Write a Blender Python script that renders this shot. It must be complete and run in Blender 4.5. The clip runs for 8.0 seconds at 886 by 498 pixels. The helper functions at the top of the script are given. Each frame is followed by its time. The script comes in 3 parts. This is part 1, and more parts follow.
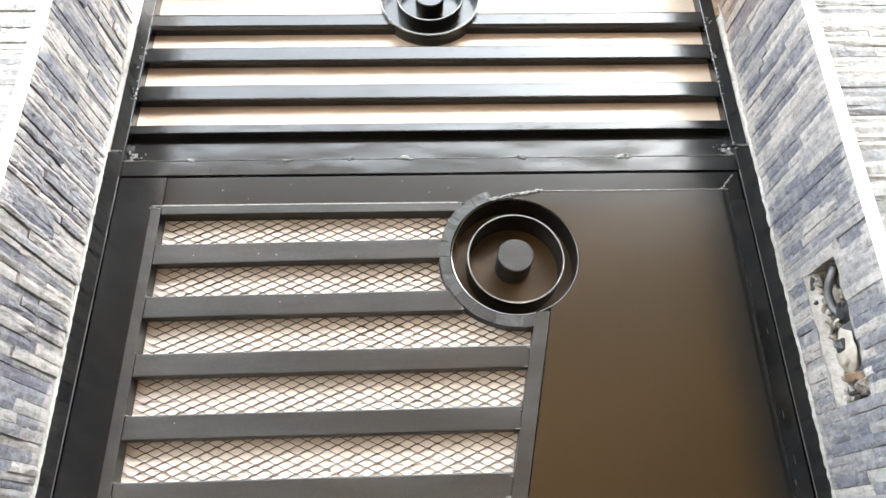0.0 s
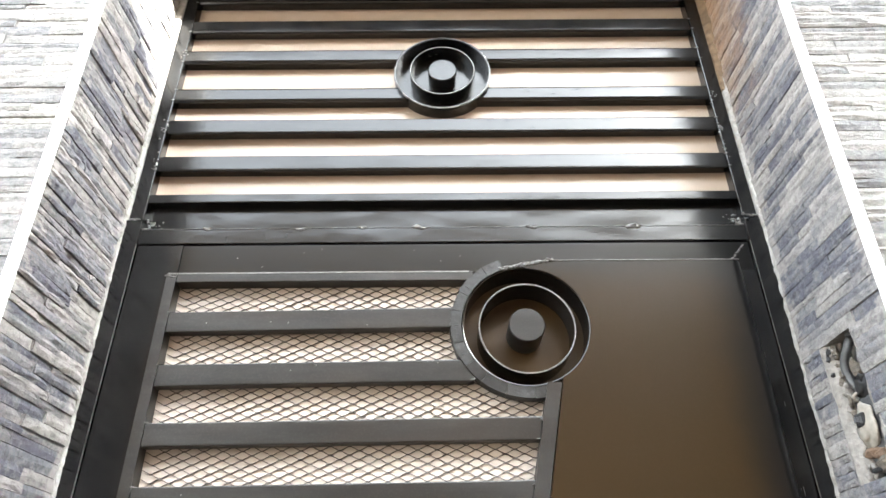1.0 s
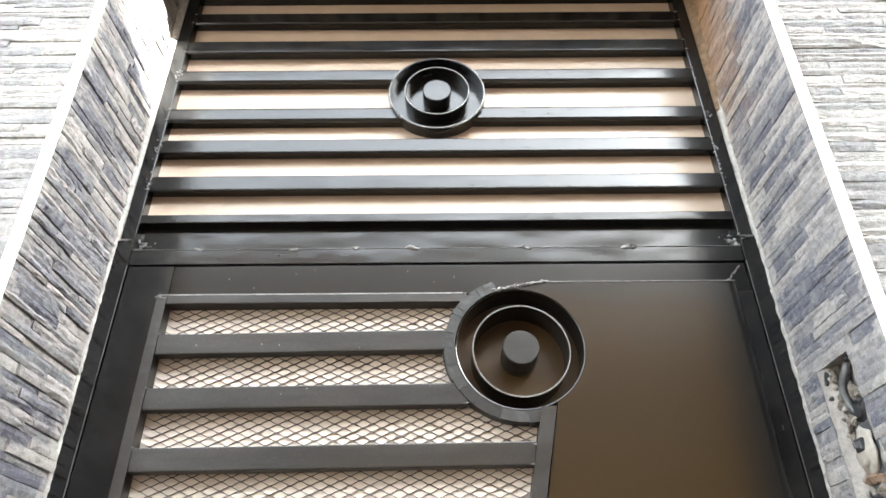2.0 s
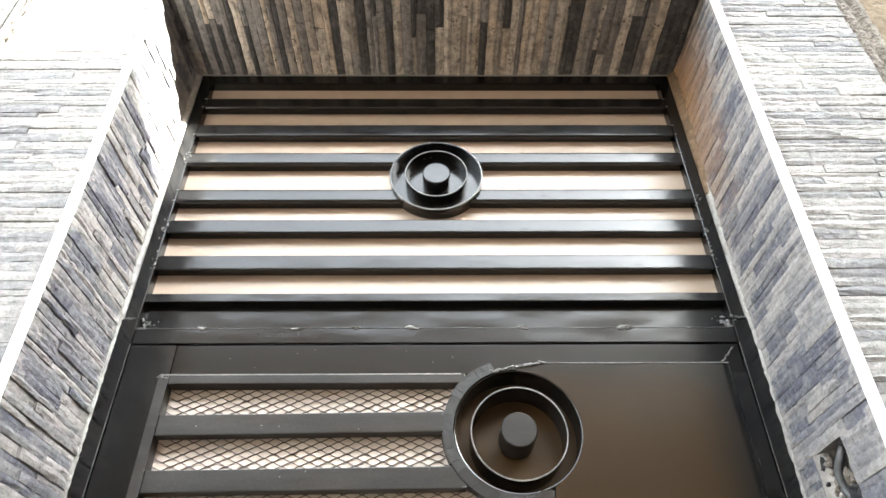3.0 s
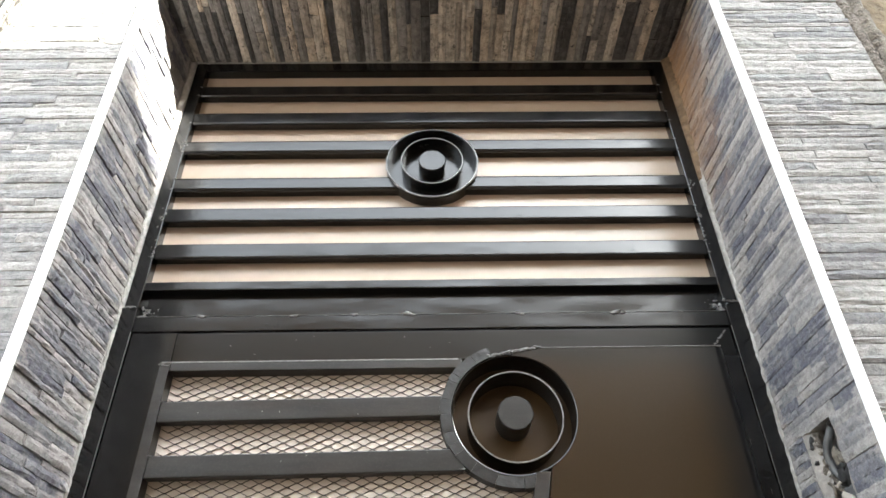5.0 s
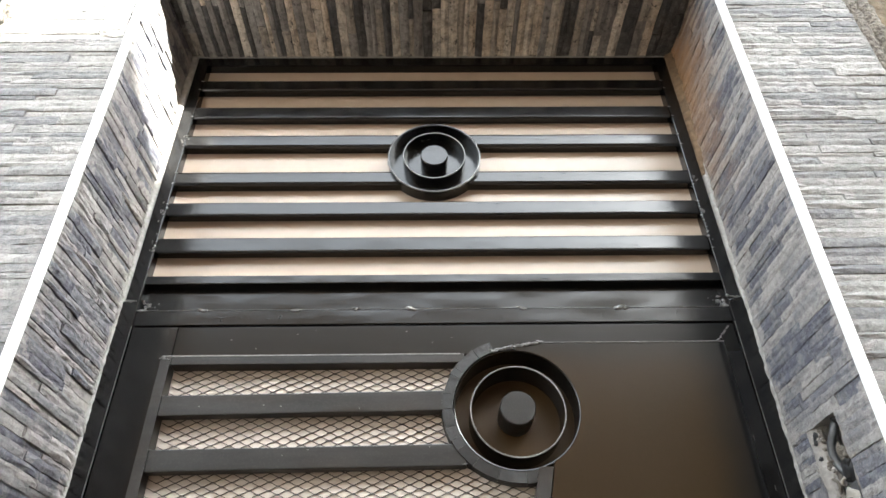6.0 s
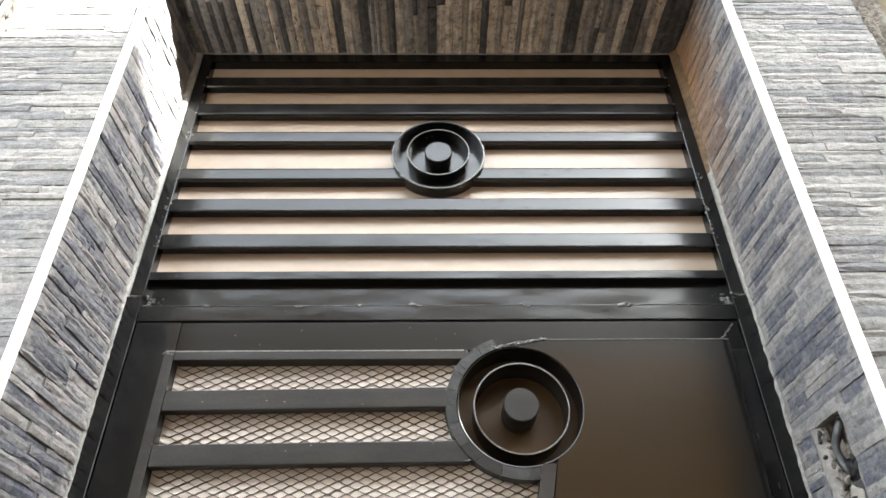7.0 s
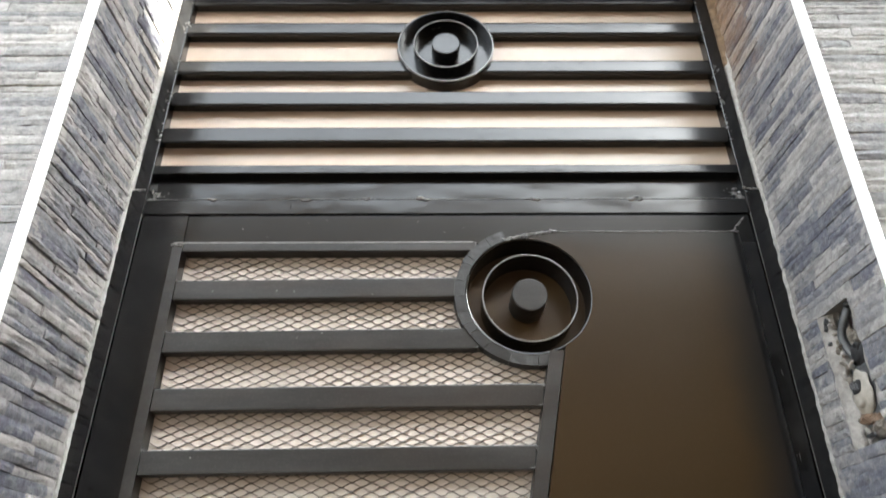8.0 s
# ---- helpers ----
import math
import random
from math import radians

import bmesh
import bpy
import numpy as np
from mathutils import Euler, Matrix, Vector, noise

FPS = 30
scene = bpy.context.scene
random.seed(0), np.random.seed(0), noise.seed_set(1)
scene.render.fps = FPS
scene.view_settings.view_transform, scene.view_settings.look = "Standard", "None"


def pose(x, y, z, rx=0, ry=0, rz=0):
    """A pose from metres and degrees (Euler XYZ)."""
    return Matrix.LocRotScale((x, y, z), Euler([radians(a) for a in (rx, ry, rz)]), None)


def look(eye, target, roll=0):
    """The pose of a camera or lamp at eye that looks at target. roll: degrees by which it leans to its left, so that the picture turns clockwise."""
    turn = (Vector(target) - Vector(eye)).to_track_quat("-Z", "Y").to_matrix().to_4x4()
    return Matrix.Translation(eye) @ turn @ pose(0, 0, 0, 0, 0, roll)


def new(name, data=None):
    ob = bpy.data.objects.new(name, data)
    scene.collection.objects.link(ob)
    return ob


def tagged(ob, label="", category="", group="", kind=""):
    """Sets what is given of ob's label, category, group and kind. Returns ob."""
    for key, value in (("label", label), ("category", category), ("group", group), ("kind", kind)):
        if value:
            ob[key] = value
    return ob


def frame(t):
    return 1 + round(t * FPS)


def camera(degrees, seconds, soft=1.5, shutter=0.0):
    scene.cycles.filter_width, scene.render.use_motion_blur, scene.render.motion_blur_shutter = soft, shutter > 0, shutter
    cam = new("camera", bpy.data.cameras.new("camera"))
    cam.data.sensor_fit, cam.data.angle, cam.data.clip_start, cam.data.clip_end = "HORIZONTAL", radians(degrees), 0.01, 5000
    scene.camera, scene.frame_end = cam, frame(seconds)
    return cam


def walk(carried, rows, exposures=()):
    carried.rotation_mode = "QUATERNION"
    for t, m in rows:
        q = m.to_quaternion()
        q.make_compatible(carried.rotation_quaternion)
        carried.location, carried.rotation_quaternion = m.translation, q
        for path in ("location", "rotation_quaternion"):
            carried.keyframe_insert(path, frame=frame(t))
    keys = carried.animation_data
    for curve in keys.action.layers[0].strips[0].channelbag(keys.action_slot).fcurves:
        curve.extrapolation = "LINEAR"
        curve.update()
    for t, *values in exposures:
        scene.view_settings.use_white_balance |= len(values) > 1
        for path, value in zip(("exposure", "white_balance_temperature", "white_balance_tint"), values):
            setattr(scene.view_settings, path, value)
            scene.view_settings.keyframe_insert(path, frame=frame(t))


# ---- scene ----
cam = camera(66.9, 8.0, shutter=0.18)
PATH = [
    (0, (-0.003, -0.968, 1.52), (0.033, 0.849, 2.354), -1.2),
    (0.5, (-0.006, -0.971, 1.527), (0.003, 0.827, 2.405), -0.7),
    (1, (-0.003, -0.978, 1.526), (0.001, 0.754, 2.526), -0.5),
    (1.2, (-0.001, -0.974, 1.527), (0.006, 0.763, 2.519), -0.6),
    (2.3, (0.007, -0.973, 1.549), (0.015, 0.704, 2.638), -0.5),
    (2.5, (0.004, -0.974, 1.557), (0.026, 0.678, 2.685), -0.4),
    (3, (0.002, -1.011, 1.544), (0.02, 0.587, 2.747), -0.5),
    (3.5, (-0.004, -1.02, 1.536), (0.016, 0.593, 2.719), -0.6),
    (4, (-0.004, -1.03, 1.537), (0.013, 0.582, 2.721), -0.6),
    (4.5, (0.001, -1.028, 1.54), (0.032, 0.592, 2.712), -1.2),
    (6, (-0.003, -1.015, 1.536), (0.027, 0.612, 2.7), -1.0),
    (6.5, (-0.004, -1.013, 1.535), (0.023, 0.612, 2.7), -0.8),
    (7, (-0.005, -1.012, 1.534), (0.017, 0.617, 2.694), -0.6),
    (7.5, (-0.007, -1.011, 1.532), (0.009, 0.625, 2.681), -0.5),
    (8, (-0.015, -0.978, 1.504), (-0.001, 0.779, 2.459), -0.4),
]
walk(cam, [(t, look(eye, target, roll)) for t, eye, target, roll in PATH],
     [(0.0, 5.1, 6300, 5), (1.0, 4.83, 6300, 5), (2.5, 4.74, 6300, 5), (4.0, 4.42, 6300, 5), (6.0, 4.19, 6300, 5), (7.5, 4.18, 6300, 5), (8.0, 4.19, 6300, 5)])

# ---- light ----
SUN = Vector((-1.2, 1.0, -0.712)).normalized()      # the way the sunlight travels
world = bpy.data.worlds.new("sky")
scene.world = world
world.use_nodes = True
wn = world.node_tree.nodes
sky = wn.new("ShaderNodeTexSky")
sky.sky_type, sky.sun_disc = "NISHITA", False
sky.sun_elevation = math.asin(-SUN.z)
sky.sun_rotation = math.atan2(-SUN.x, -SUN.y)
sky.air_density, sky.dust_density, sky.ozone_density = 1.0, 3.0, 1.3
haze = wn.new("ShaderNodeHueSaturation")                # thin white haze
haze.inputs["Saturation"].default_value = 0.21
world.node_tree.links.new(sky.outputs[0], haze.inputs["Color"])
world.node_tree.links.new(haze.outputs[0], wn["Background"].inputs[0])
wn["Background"].inputs[1].default_value = 0.15
sun = new("sun", bpy.data.lights.new("sun", "SUN"))
sun.data.energy, sun.data.angle, sun.data.color = 4.5, radians(0.5), (1.0, 0.93, 0.82)
sun.matrix_world = look((6, -5, 6), Vector((6, -5, 6)) + SUN)


# ---- materials ----
def material(name, rough=0.5, metal=0.0, spec=0.5):
    m = bpy.data.materials.new(name)
    m.use_nodes = True
    n, l = m.node_tree.nodes, m.node_tree.links
    b = n["Principled BSDF"]
    b.inputs["Roughness"].default_value, b.inputs["Metallic"].default_value = rough, metal
    b.inputs["Specular IOR Level"].default_value = spec
    return m, n, l, b


def tex(n, l, kind, scale, detail=4.0, stretch=(1, 1, 1), rough=0.55):
    """A noise on the world's place, stretched."""
    g = n.new("ShaderNodeNewGeometry")
    mp = n.new("ShaderNodeMapping")
    mp.inputs["Scale"].default_value = stretch
    l.new(g.outputs["Position"], mp.inputs["Vector"])
    t = n.new(kind)
    t.inputs["Scale"].default_value = scale
    if kind == "ShaderNodeTexNoise":
        t.inputs["Detail"].default_value, t.inputs["Roughness"].default_value = detail, rough
    l.new(mp.outputs[0], t.inputs["Vector"])
    return t


def ramp(n, l, src, stops, mode="LINEAR"):
    r = n.new("ShaderNodeValToRGB")
    r.color_ramp.interpolation = mode
    e = r.color_ramp.elements
    while len(e) < len(stops):
        e.new(0.5)
    for k, (p, c) in enumerate(stops):
        e[k].position = p
        e[k].color = (c, c, c, 1) if isinstance(c, (int, float)) else (*c, 1)
    l.new(src, r.inputs[0])
    return r.outputs[0]


def mix(n, l, fac, a, b, mode="MIX"):
    x = n.new("ShaderNodeMix")
    x.data_type, x.blend_type = "RGBA", mode
    for sock, v in ((x.inputs[0], fac), (x.inputs[6], a), (x.inputs[7], b)):
        if isinstance(v, (int, float)):
            sock.default_value = v
        elif isinstance(v, tuple):
            sock.default_value = (*v, 1)
        else:
            l.new(v, sock)
    return x.outputs[2]


def bump(n, l, b, height, strength, dist=0.002, normal=None):
    k = n.new("ShaderNodeBump")
    k.inputs["Strength"].default_value, k.inputs["Distance"].default_value = strength, dist
    l.new(height, k.inputs["Height"])
    if normal:
        l.new(normal, k.inputs["Normal"])
    l.new(k.outputs[0], b.inputs["Normal"])
    return k.outputs[0]


def stain(n, l, value):
    """A mask that is strong below 1 and fades out to 2."""
    r = n.new("ShaderNodeMapRange")
    for k, v in ((1, 0.9), (2, 2.1), (3, 0.85), (4, 0.0)):
        r.inputs[k].default_value = v
    l.new(value, r.inputs[0])
    return r.outputs[0]


def stone(name, tones, blotch, stretch, much, clay=False, pale_much=0.7, pit=0.30):
    """Ledger stone strips: a tone for each strip, slate blotches along it, rough cleft face."""
    m, n, l, b = material(name, 0.75, 0, 0.3)
    o = n.new("ShaderNodeObjectInfo")
    tone = ramp(n, l, o.outputs["Random"], tones, "CONSTANT")
    patch = tex(n, l, "ShaderNodeTexNoise", 34, 6, stretch, 0.68)
    c = mix(n, l, ramp(n, l, patch.outputs[0], [(0.47, 0.0), (0.60, much)]), tone, blotch)
    pale = tex(n, l, "ShaderNodeTexNoise", 48, 7, (1, 1, 1), 0.75)
    c = mix(n, l, ramp(n, l, pale.outputs[0], [(0.48, 0.0), (0.64, pale_much)]), c, (0.34, 0.328, 0.312))
    grain = tex(n, l, "ShaderNodeTexNoise", 520, 4)
    c = mix(n, l, 0.5, c, ramp(n, l, grain.outputs[0], [(0.3, 0.4), (0.7, 1.0)]), "MULTIPLY")
    crust = tex(n, l, "ShaderNodeTexNoise", 95, 8, (1, 1, 1), 0.78)
    c = mix(n, l, 1.0, c, ramp(n, l, crust.outputs[0], [(0.34, 0.58), (0.48, 0.97), (0.62, 1.16)]), "MULTIPLY")
    cleft = tex(n, l, "ShaderNodeTexNoise", 120, 7, stretch, 0.7)
    pits = tex(n, l, "ShaderNodeTexNoise", 60, 5, stretch, 0.8)
    c = mix(n, l, ramp(n, l, pits.outputs[0], [(pit, 0.9), (pit + 0.05, 0.0)]), c, (0.035, 0.034, 0.036))
    if clay:                                            # grout wiped over the ends of the strips
        g = n.new("ShaderNodeNewGeometry")
        xyz = n.new("ShaderNodeSeparateXYZ")
        l.new(g.outputs["Position"], xyz.inputs[0])
        mid = n.new("ShaderNodeMath")
        mid.operation = "ADD"
        mid.inputs[1].default_value = 0.112
        l.new(xyz.outputs["Y"], mid.inputs[0])
        side = n.new("ShaderNodeMath")
        side.operation = "ABSOLUTE"
        l.new(mid.outputs[0], side.inputs[0])
        ragged = tex(n, l, "ShaderNodeTexNoise", 42, 6, (1, 0.8, 1), 0.7)
        reach = n.new("ShaderNodeMath")
        reach.operation = "MULTIPLY_ADD"
        reach.inputs[1].default_value = 0.16
        l.new(ragged.outputs[0], reach.inputs[0])
        l.new(side.outputs[0], reach.inputs[2])
        c = mix(n, l, ramp(n, l, reach.outputs[0], [(0.168, 0.0), (0.186, 0.75)]), c, (0.30, 0.284, 0.272))
        # ochre run-off from the mortar in the upper corners
        g = n.new("ShaderNodeNewGeometry")
        mp = n.new("ShaderNodeMapping")
        mp.inputs["Location"].default_value, mp.inputs["Scale"].default_value = (-0.552 * 5, 0.012 * 8, -2.74 * 3.0), (5, 8, 3.0)
        l.new(g.outputs["Position"], mp.inputs["Vector"])
        far = n.new("ShaderNodeVectorMath")
        far.operation = "LENGTH"
        l.new(mp.outputs[0], far.inputs[0])
        edge = tex(n, l, "ShaderNodeTexNoise", 30, 6, (1, 0.7, 1), 0.7)
        add = n.new("ShaderNodeMath")
        add.operation = "MULTIPLY_ADD"
        add.inputs[1].default_value = 1.6
        l.new(edge.outputs[0], add.inputs[0])
        l.new(far.outputs["Value"], add.inputs[2])
        c = mix(n, l, stain(n, l, add.outputs[0]), c, (0.29, 0.160, 0.072))
    l.new(c, b.inputs["Base Color"])
    k = bump(n, l, b, cleft.outputs[0], 0.9, 0.0035)
    k = bump(n, l, b, crust.outputs[0], 0.45, 0.003, k)
    bump(n, l, b, grain.outputs[0], 0.5, 0.001, k)
    return m


PALE = [(0.0, (0.236, 0.232, 0.222)), (0.18, (0.300, 0.295, 0.283)), (0.36, (0.185, 0.186, 0.190)), (0.5, (0.271, 0.263, 0.252)),
        (0.64, (0.212, 0.209, 0.207)), (0.78, (0.150, 0.151, 0.158)), (0.88, (0.290, 0.284, 0.272))]
MIXED = [(0.0, (0.275, 0.262, 0.254)), (0.16, (0.340, 0.323, 0.311)), (0.30, (0.150, 0.151, 0.172)), (0.50, (0.300, 0.286, 0.277)),
         (0.60, (0.098, 0.103, 0.130)), (0.80, (0.215, 0.209, 0.215))]
# soffit copy of the stone tones, with warm bounce light put in
BROWN_BOUNCE = [(0.0, (0.36, 0.315, 0.265)), (0.16, (0.62, 0.545, 0.455)), (0.30, (0.055, 0.052, 0.051)), (0.44, (0.30, 0.283, 0.268)),
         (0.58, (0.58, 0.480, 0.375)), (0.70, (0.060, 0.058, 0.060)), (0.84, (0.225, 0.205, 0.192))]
STONE_FRONT = stone("pale_ledger_stone", PALE, (0.15, 0.15, 0.157), (0.6, 1, 1.15), 0.45, False, 0.42)
STONE_SIDE = stone("slate_ledger_stone", MIXED, (0.125, 0.126, 0.143), (1, 0.4, 1.4), 0.55, True, 0.42)
STONE_TOP = stone("bounce_lit_ledger_stone", BROWN_BOUNCE, (0.105, 0.098, 0.092), (1.2, 0.8, 1), 0.55, False, 0.22, 0.36)


def paint(name, colour, rough, dust=0.12, spec=0.6, rust=0.0, film=0.0, worn=0.0, wavy=0.4):
    """Gloss paint over steel: soft waves, dust and a little rust showing through."""
    m, n, l, b = material(name, rough, 0, spec)
    big = tex(n, l, "ShaderNodeTexNoise", 4.5, 2, (0.6, 1, 1.6), 0.4)
    fine = tex(n, l, "ShaderNodeTexNoise", 340, 4)
    c = mix(n, l, big.outputs[0], colour, tuple(v * 1.5 + 0.001 for v in colour))
    smear = tex(n, l, "ShaderNodeTexNoise", 16, 3, (0.35, 1, 1.4), 0.5)
    c = mix(n, l, ramp(n, l, smear.outputs[0], [(0.45, 0.0), (0.8, rust)]), c, (0.05, 0.028, 0.013))
    if film:                                            # wiped, dusty film
        wipe = tex(n, l, "ShaderNodeTexNoise", 22, 6, (0.22, 1, 1.2), 0.65)
        c = mix(n, l, ramp(n, l, wipe.outputs[0], [(0.42, 0.0), (0.75, film)]), c, (0.11, 0.108, 0.105))
    c = mix(n, l, ramp(n, l, fine.outputs[0], [(0.5, 0.0), (0.85, dust)]), c, (0.16, 0.15, 0.14))
    l.new(c, b.inputs["Base Color"])
    if worn:                                            # gloss rubbed unevenly along the bars
        rub = tex(n, l, "ShaderNodeTexNoise", 30, 8, (0.22, 1, 1.6), 0.72)
        dull = n.new("ShaderNodeMath")
        dull.operation = "MULTIPLY_ADD"
        dull.inputs[1].default_value, dull.inputs[2].default_value = worn, rough - 0.5 * worn
        l.new(rub.outputs[0], dull.inputs[0])
        l.new(dull.outputs[0], b.inputs["Roughness"])
    wave = tex(n, l, "ShaderNodeTexNoise", 11, 2, (0.5, 1, 1))
    k = bump(n, l, b, wave.outputs[0], wavy, 0.006)
    bump(n, l, b, fine.outputs[0], 0.05, 0.0006, k)
    return m


def brown_to_black(name, colour, rough, spec):
    """Brown gloss paint that turns black towards its hinge edge and its top."""
    m = paint(name, colour, rough, 0.02, spec, wavy=0.15)
    n, l = m.node_tree.nodes, m.node_tree.links
    b = n["Principled BSDF"]
    brown = b.inputs["Base Color"].links[0].from_socket
    g = n.new("ShaderNodeNewGeometry")
    xyz = n.new("ShaderNodeSeparateXYZ")
    l.new(g.outputs["Position"], xyz.inputs[0])
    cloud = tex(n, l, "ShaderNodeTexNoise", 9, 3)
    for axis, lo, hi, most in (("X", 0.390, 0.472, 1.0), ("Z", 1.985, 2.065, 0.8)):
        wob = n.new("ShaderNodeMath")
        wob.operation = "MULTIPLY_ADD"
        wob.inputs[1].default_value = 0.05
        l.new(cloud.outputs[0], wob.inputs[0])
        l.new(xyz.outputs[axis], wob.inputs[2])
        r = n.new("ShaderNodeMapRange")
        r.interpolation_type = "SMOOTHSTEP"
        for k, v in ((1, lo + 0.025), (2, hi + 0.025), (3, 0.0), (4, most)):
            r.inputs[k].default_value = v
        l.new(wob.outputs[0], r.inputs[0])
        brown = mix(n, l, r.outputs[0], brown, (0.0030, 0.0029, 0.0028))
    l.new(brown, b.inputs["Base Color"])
    return m


BLACK = paint("black_gloss_paint", (0.0025, 0.0026, 0.0028), 0.20, 0.015, 0.46, 0.03, 0.05, 0.36)
GREY = paint("worn_black_paint", (0.0075, 0.0073, 0.0071), 0.33, 0.09, 0.37, 0.15, 0.16, 0.2)
UMBER = brown_to_black("dark_brown_paint", (0.0132, 0.0073, 0.0020), 0.28, 0.25)
# lighter copy of the brown: light reflected into the ring, put in colour
UMBER_LIT = paint("lit_brown_paint", (0.028, 0.0155, 0.005), 0.30, 0.03, 0.35)


def plain(name, colour, rough, scale=40, vary=0.25, bumpy=0.3, dist=0.003, metal=0.0, spec=0.5):
    m, n, l, b = material(name, rough, metal, spec)
    a = tex(n, l, "ShaderNodeTexNoise", scale, 6)
    d = tex(n, l, "ShaderNodeTexNoise", scale / 9, 3)
    c = mix(n, l, ramp(n, l, a.outputs[0], [(0.3, 0.0), (0.75, 1.0)]), tuple(v * (1 - vary) for v in colour), colour)
    c = mix(n, l, 0.5, c, ramp(n, l, d.outputs[0], [(0.3, 1 - vary), (0.7, 1.0)]), "MULTIPLY")
    l.new(c, b.inputs["Base Color"])
    bump(n, l, b, a.outputs[0], bumpy, dist)
    return m


SHEET = plain("cream_backing_sheet", (0.355, 0.280, 0.220), 0.27, 30, 0.10, 0.03, 0.001, 0, 0.44)
WHITE = plain("white_backing_sheet", (0.50, 0.450, 0.400), 0.27, 30, 0.08, 0.03, 0.001, 0, 0.55)
WELD = plain("bare_weld_steel", (0.22, 0.216, 0.21), 0.42, 220, 0.6, 0.8, 0.002, 0.35)
EDGE = plain("rubbed_edge_and_highlight", (0.20, 0.195, 0.19), 0.4, 160, 0.5, 0.3, 0.001, 0.5)
WORN = plain("worn_hammered_steel", (0.014, 0.0137, 0.0132), 0.42, 75, 0.6, 0.7, 0.002, 0.0, 0.4)
WIRE = plain("painted_mesh_steel", (0.035, 0.028, 0.022), 0.45, 150, 0.3, 0.2, 0.001)
TRIM = plain("white_plastic_trim", (0.86, 0.86, 0.85), 0.35, 60, 0.06, 0.05)
MORTAR = plain("grey_mortar", (0.40, 0.388, 0.37), 0.9, 90, 0.4, 1.0, 0.006)
SAND = plain("sandy_mortar", (0.24, 0.21, 0.175), 0.95, 110, 0.65, 1.0, 0.012)
PLASTER = plain("pale_plaster", (0.30, 0.28, 0.26), 0.9, 110, 0.35, 1.0, 0.004)
CLAY = plain("ochre_clay_mortar", (0.22, 0.148, 0.088), 0.9, 70, 0.5, 1.0, 0.005)
CORE = plain("cement_render", (0.30, 0.29, 0.28), 0.9, 60, 0.3, 0.8, 0.004)
SOOT = plain("dark_weathered_render", (0.042, 0.041, 0.040), 0.9, 60, 0.6, 0.9, 0.006)
OCHRE = plain("ochre_plaster", (0.17, 0.125, 0.07), 0.9, 40, 0.5, 1.0, 0.008)
HOUSE = plain("brown_house_render", (0.29, 0.20, 0.125), 0.9, 3, 0.3, 0.5, 0.01)
EARTH = plain("ochre_earth", (0.20, 0.155, 0.11), 0.95, 4, 0.35, 0.6, 0.02)
PVC = plain("grey_pvc", (0.085, 0.087, 0.092), 0.45, 120, 0.4, 0.2)
CREAM = plain("cream_plastic", (0.36, 0.33, 0.29), 0.5, 90, 0.35, 0.2)
BRICK = plain("broken_red_brick", (0.22, 0.145, 0.098), 0.9, 90, 0.5, 1.0, 0.006)
DARK = plain("rubber_and_hole_shade", (0.02, 0.02, 0.022), 0.6, 90, 0.4, 0.3)


# ---- mesh helpers ----
def link(name, bm, mat, smooth=False):
    me = bpy.data.meshes.new(name)
    bmesh.ops.recalc_face_normals(bm, faces=bm.faces)
    bm.to_mesh(me)
    bm.free()
    me.materials.append(mat)
    if smooth:
        me.polygons.foreach_set("use_smooth", [True] * len(me.polygons))
    return new(name, me)


def thing(name, at, label, category, group="", kind=""):
    e = new(name)
    e.location = at
    e.empty_display_size = 0.05
    return tagged(e, label, category, group, kind)


def place_under(ob, parent):
    ob.parent = parent
    p, m = parent, Matrix.Identity(4)
    while p:
        m = Matrix.Translation(p.location) @ m
        p = p.parent
    ob.matrix_parent_inverse = m.inverted()
    return ob


def part(name, bm, mat, parent, label="", smooth=False):
    ob = place_under(link(name, bm, mat, smooth), parent)
    return tagged(ob, label) if label else ob


def box(x0, x1, y0, y1, z0, z1, bevel=0.0, seg=2):
    bm = bmesh.new()
    bmesh.ops.create_cube(bm, size=1.0, matrix=Matrix.Translation(((x0 + x1) / 2, (y0 + y1) / 2, (z0 + z1) / 2))
                          @ Matrix.Diagonal((x1 - x0, y1 - y0, z1 - z0, 1)))
    if bevel:
        bmesh.ops.bevel(bm, geom=bm.edges[:], offset=bevel, segments=seg, affect="EDGES", profile=0.6)
    return bm


def prism(bm, plan, z0, z1):
    """An upright prism over a plan of (x, y) corners."""
    lo = [bm.verts.new((x, y, z0)) for x, y in plan]
    hi = [bm.verts.new((x, y, z1)) for x, y in plan]
    k = len(plan)
    for i in range(k):
        bm.faces.new((lo[i], lo[(i + 1) % k], hi[(i + 1) % k], hi[i]))
    bm.faces.new(lo)
    bm.faces.new(hi)
    return bm


def slab(rows, y0, y1):
    """A plate between two depths from rows of (z, x left, x right)."""
    bm = bmesh.new()
    v = [[bm.verts.new((x, y, z)) for y in (y0, y1) for x in (a, b)] for z, a, b in rows]
    for p, q in zip(v, v[1:]):
        for i, j in ((0, 1), (1, 3), (3, 2), (2, 0)):
            bm.faces.new((p[i], p[j], q[j], q[i]))
    for e in (v[0], v[-1]):
        bm.faces.new((e[0], e[1], e[3], e[2]))
    return bm


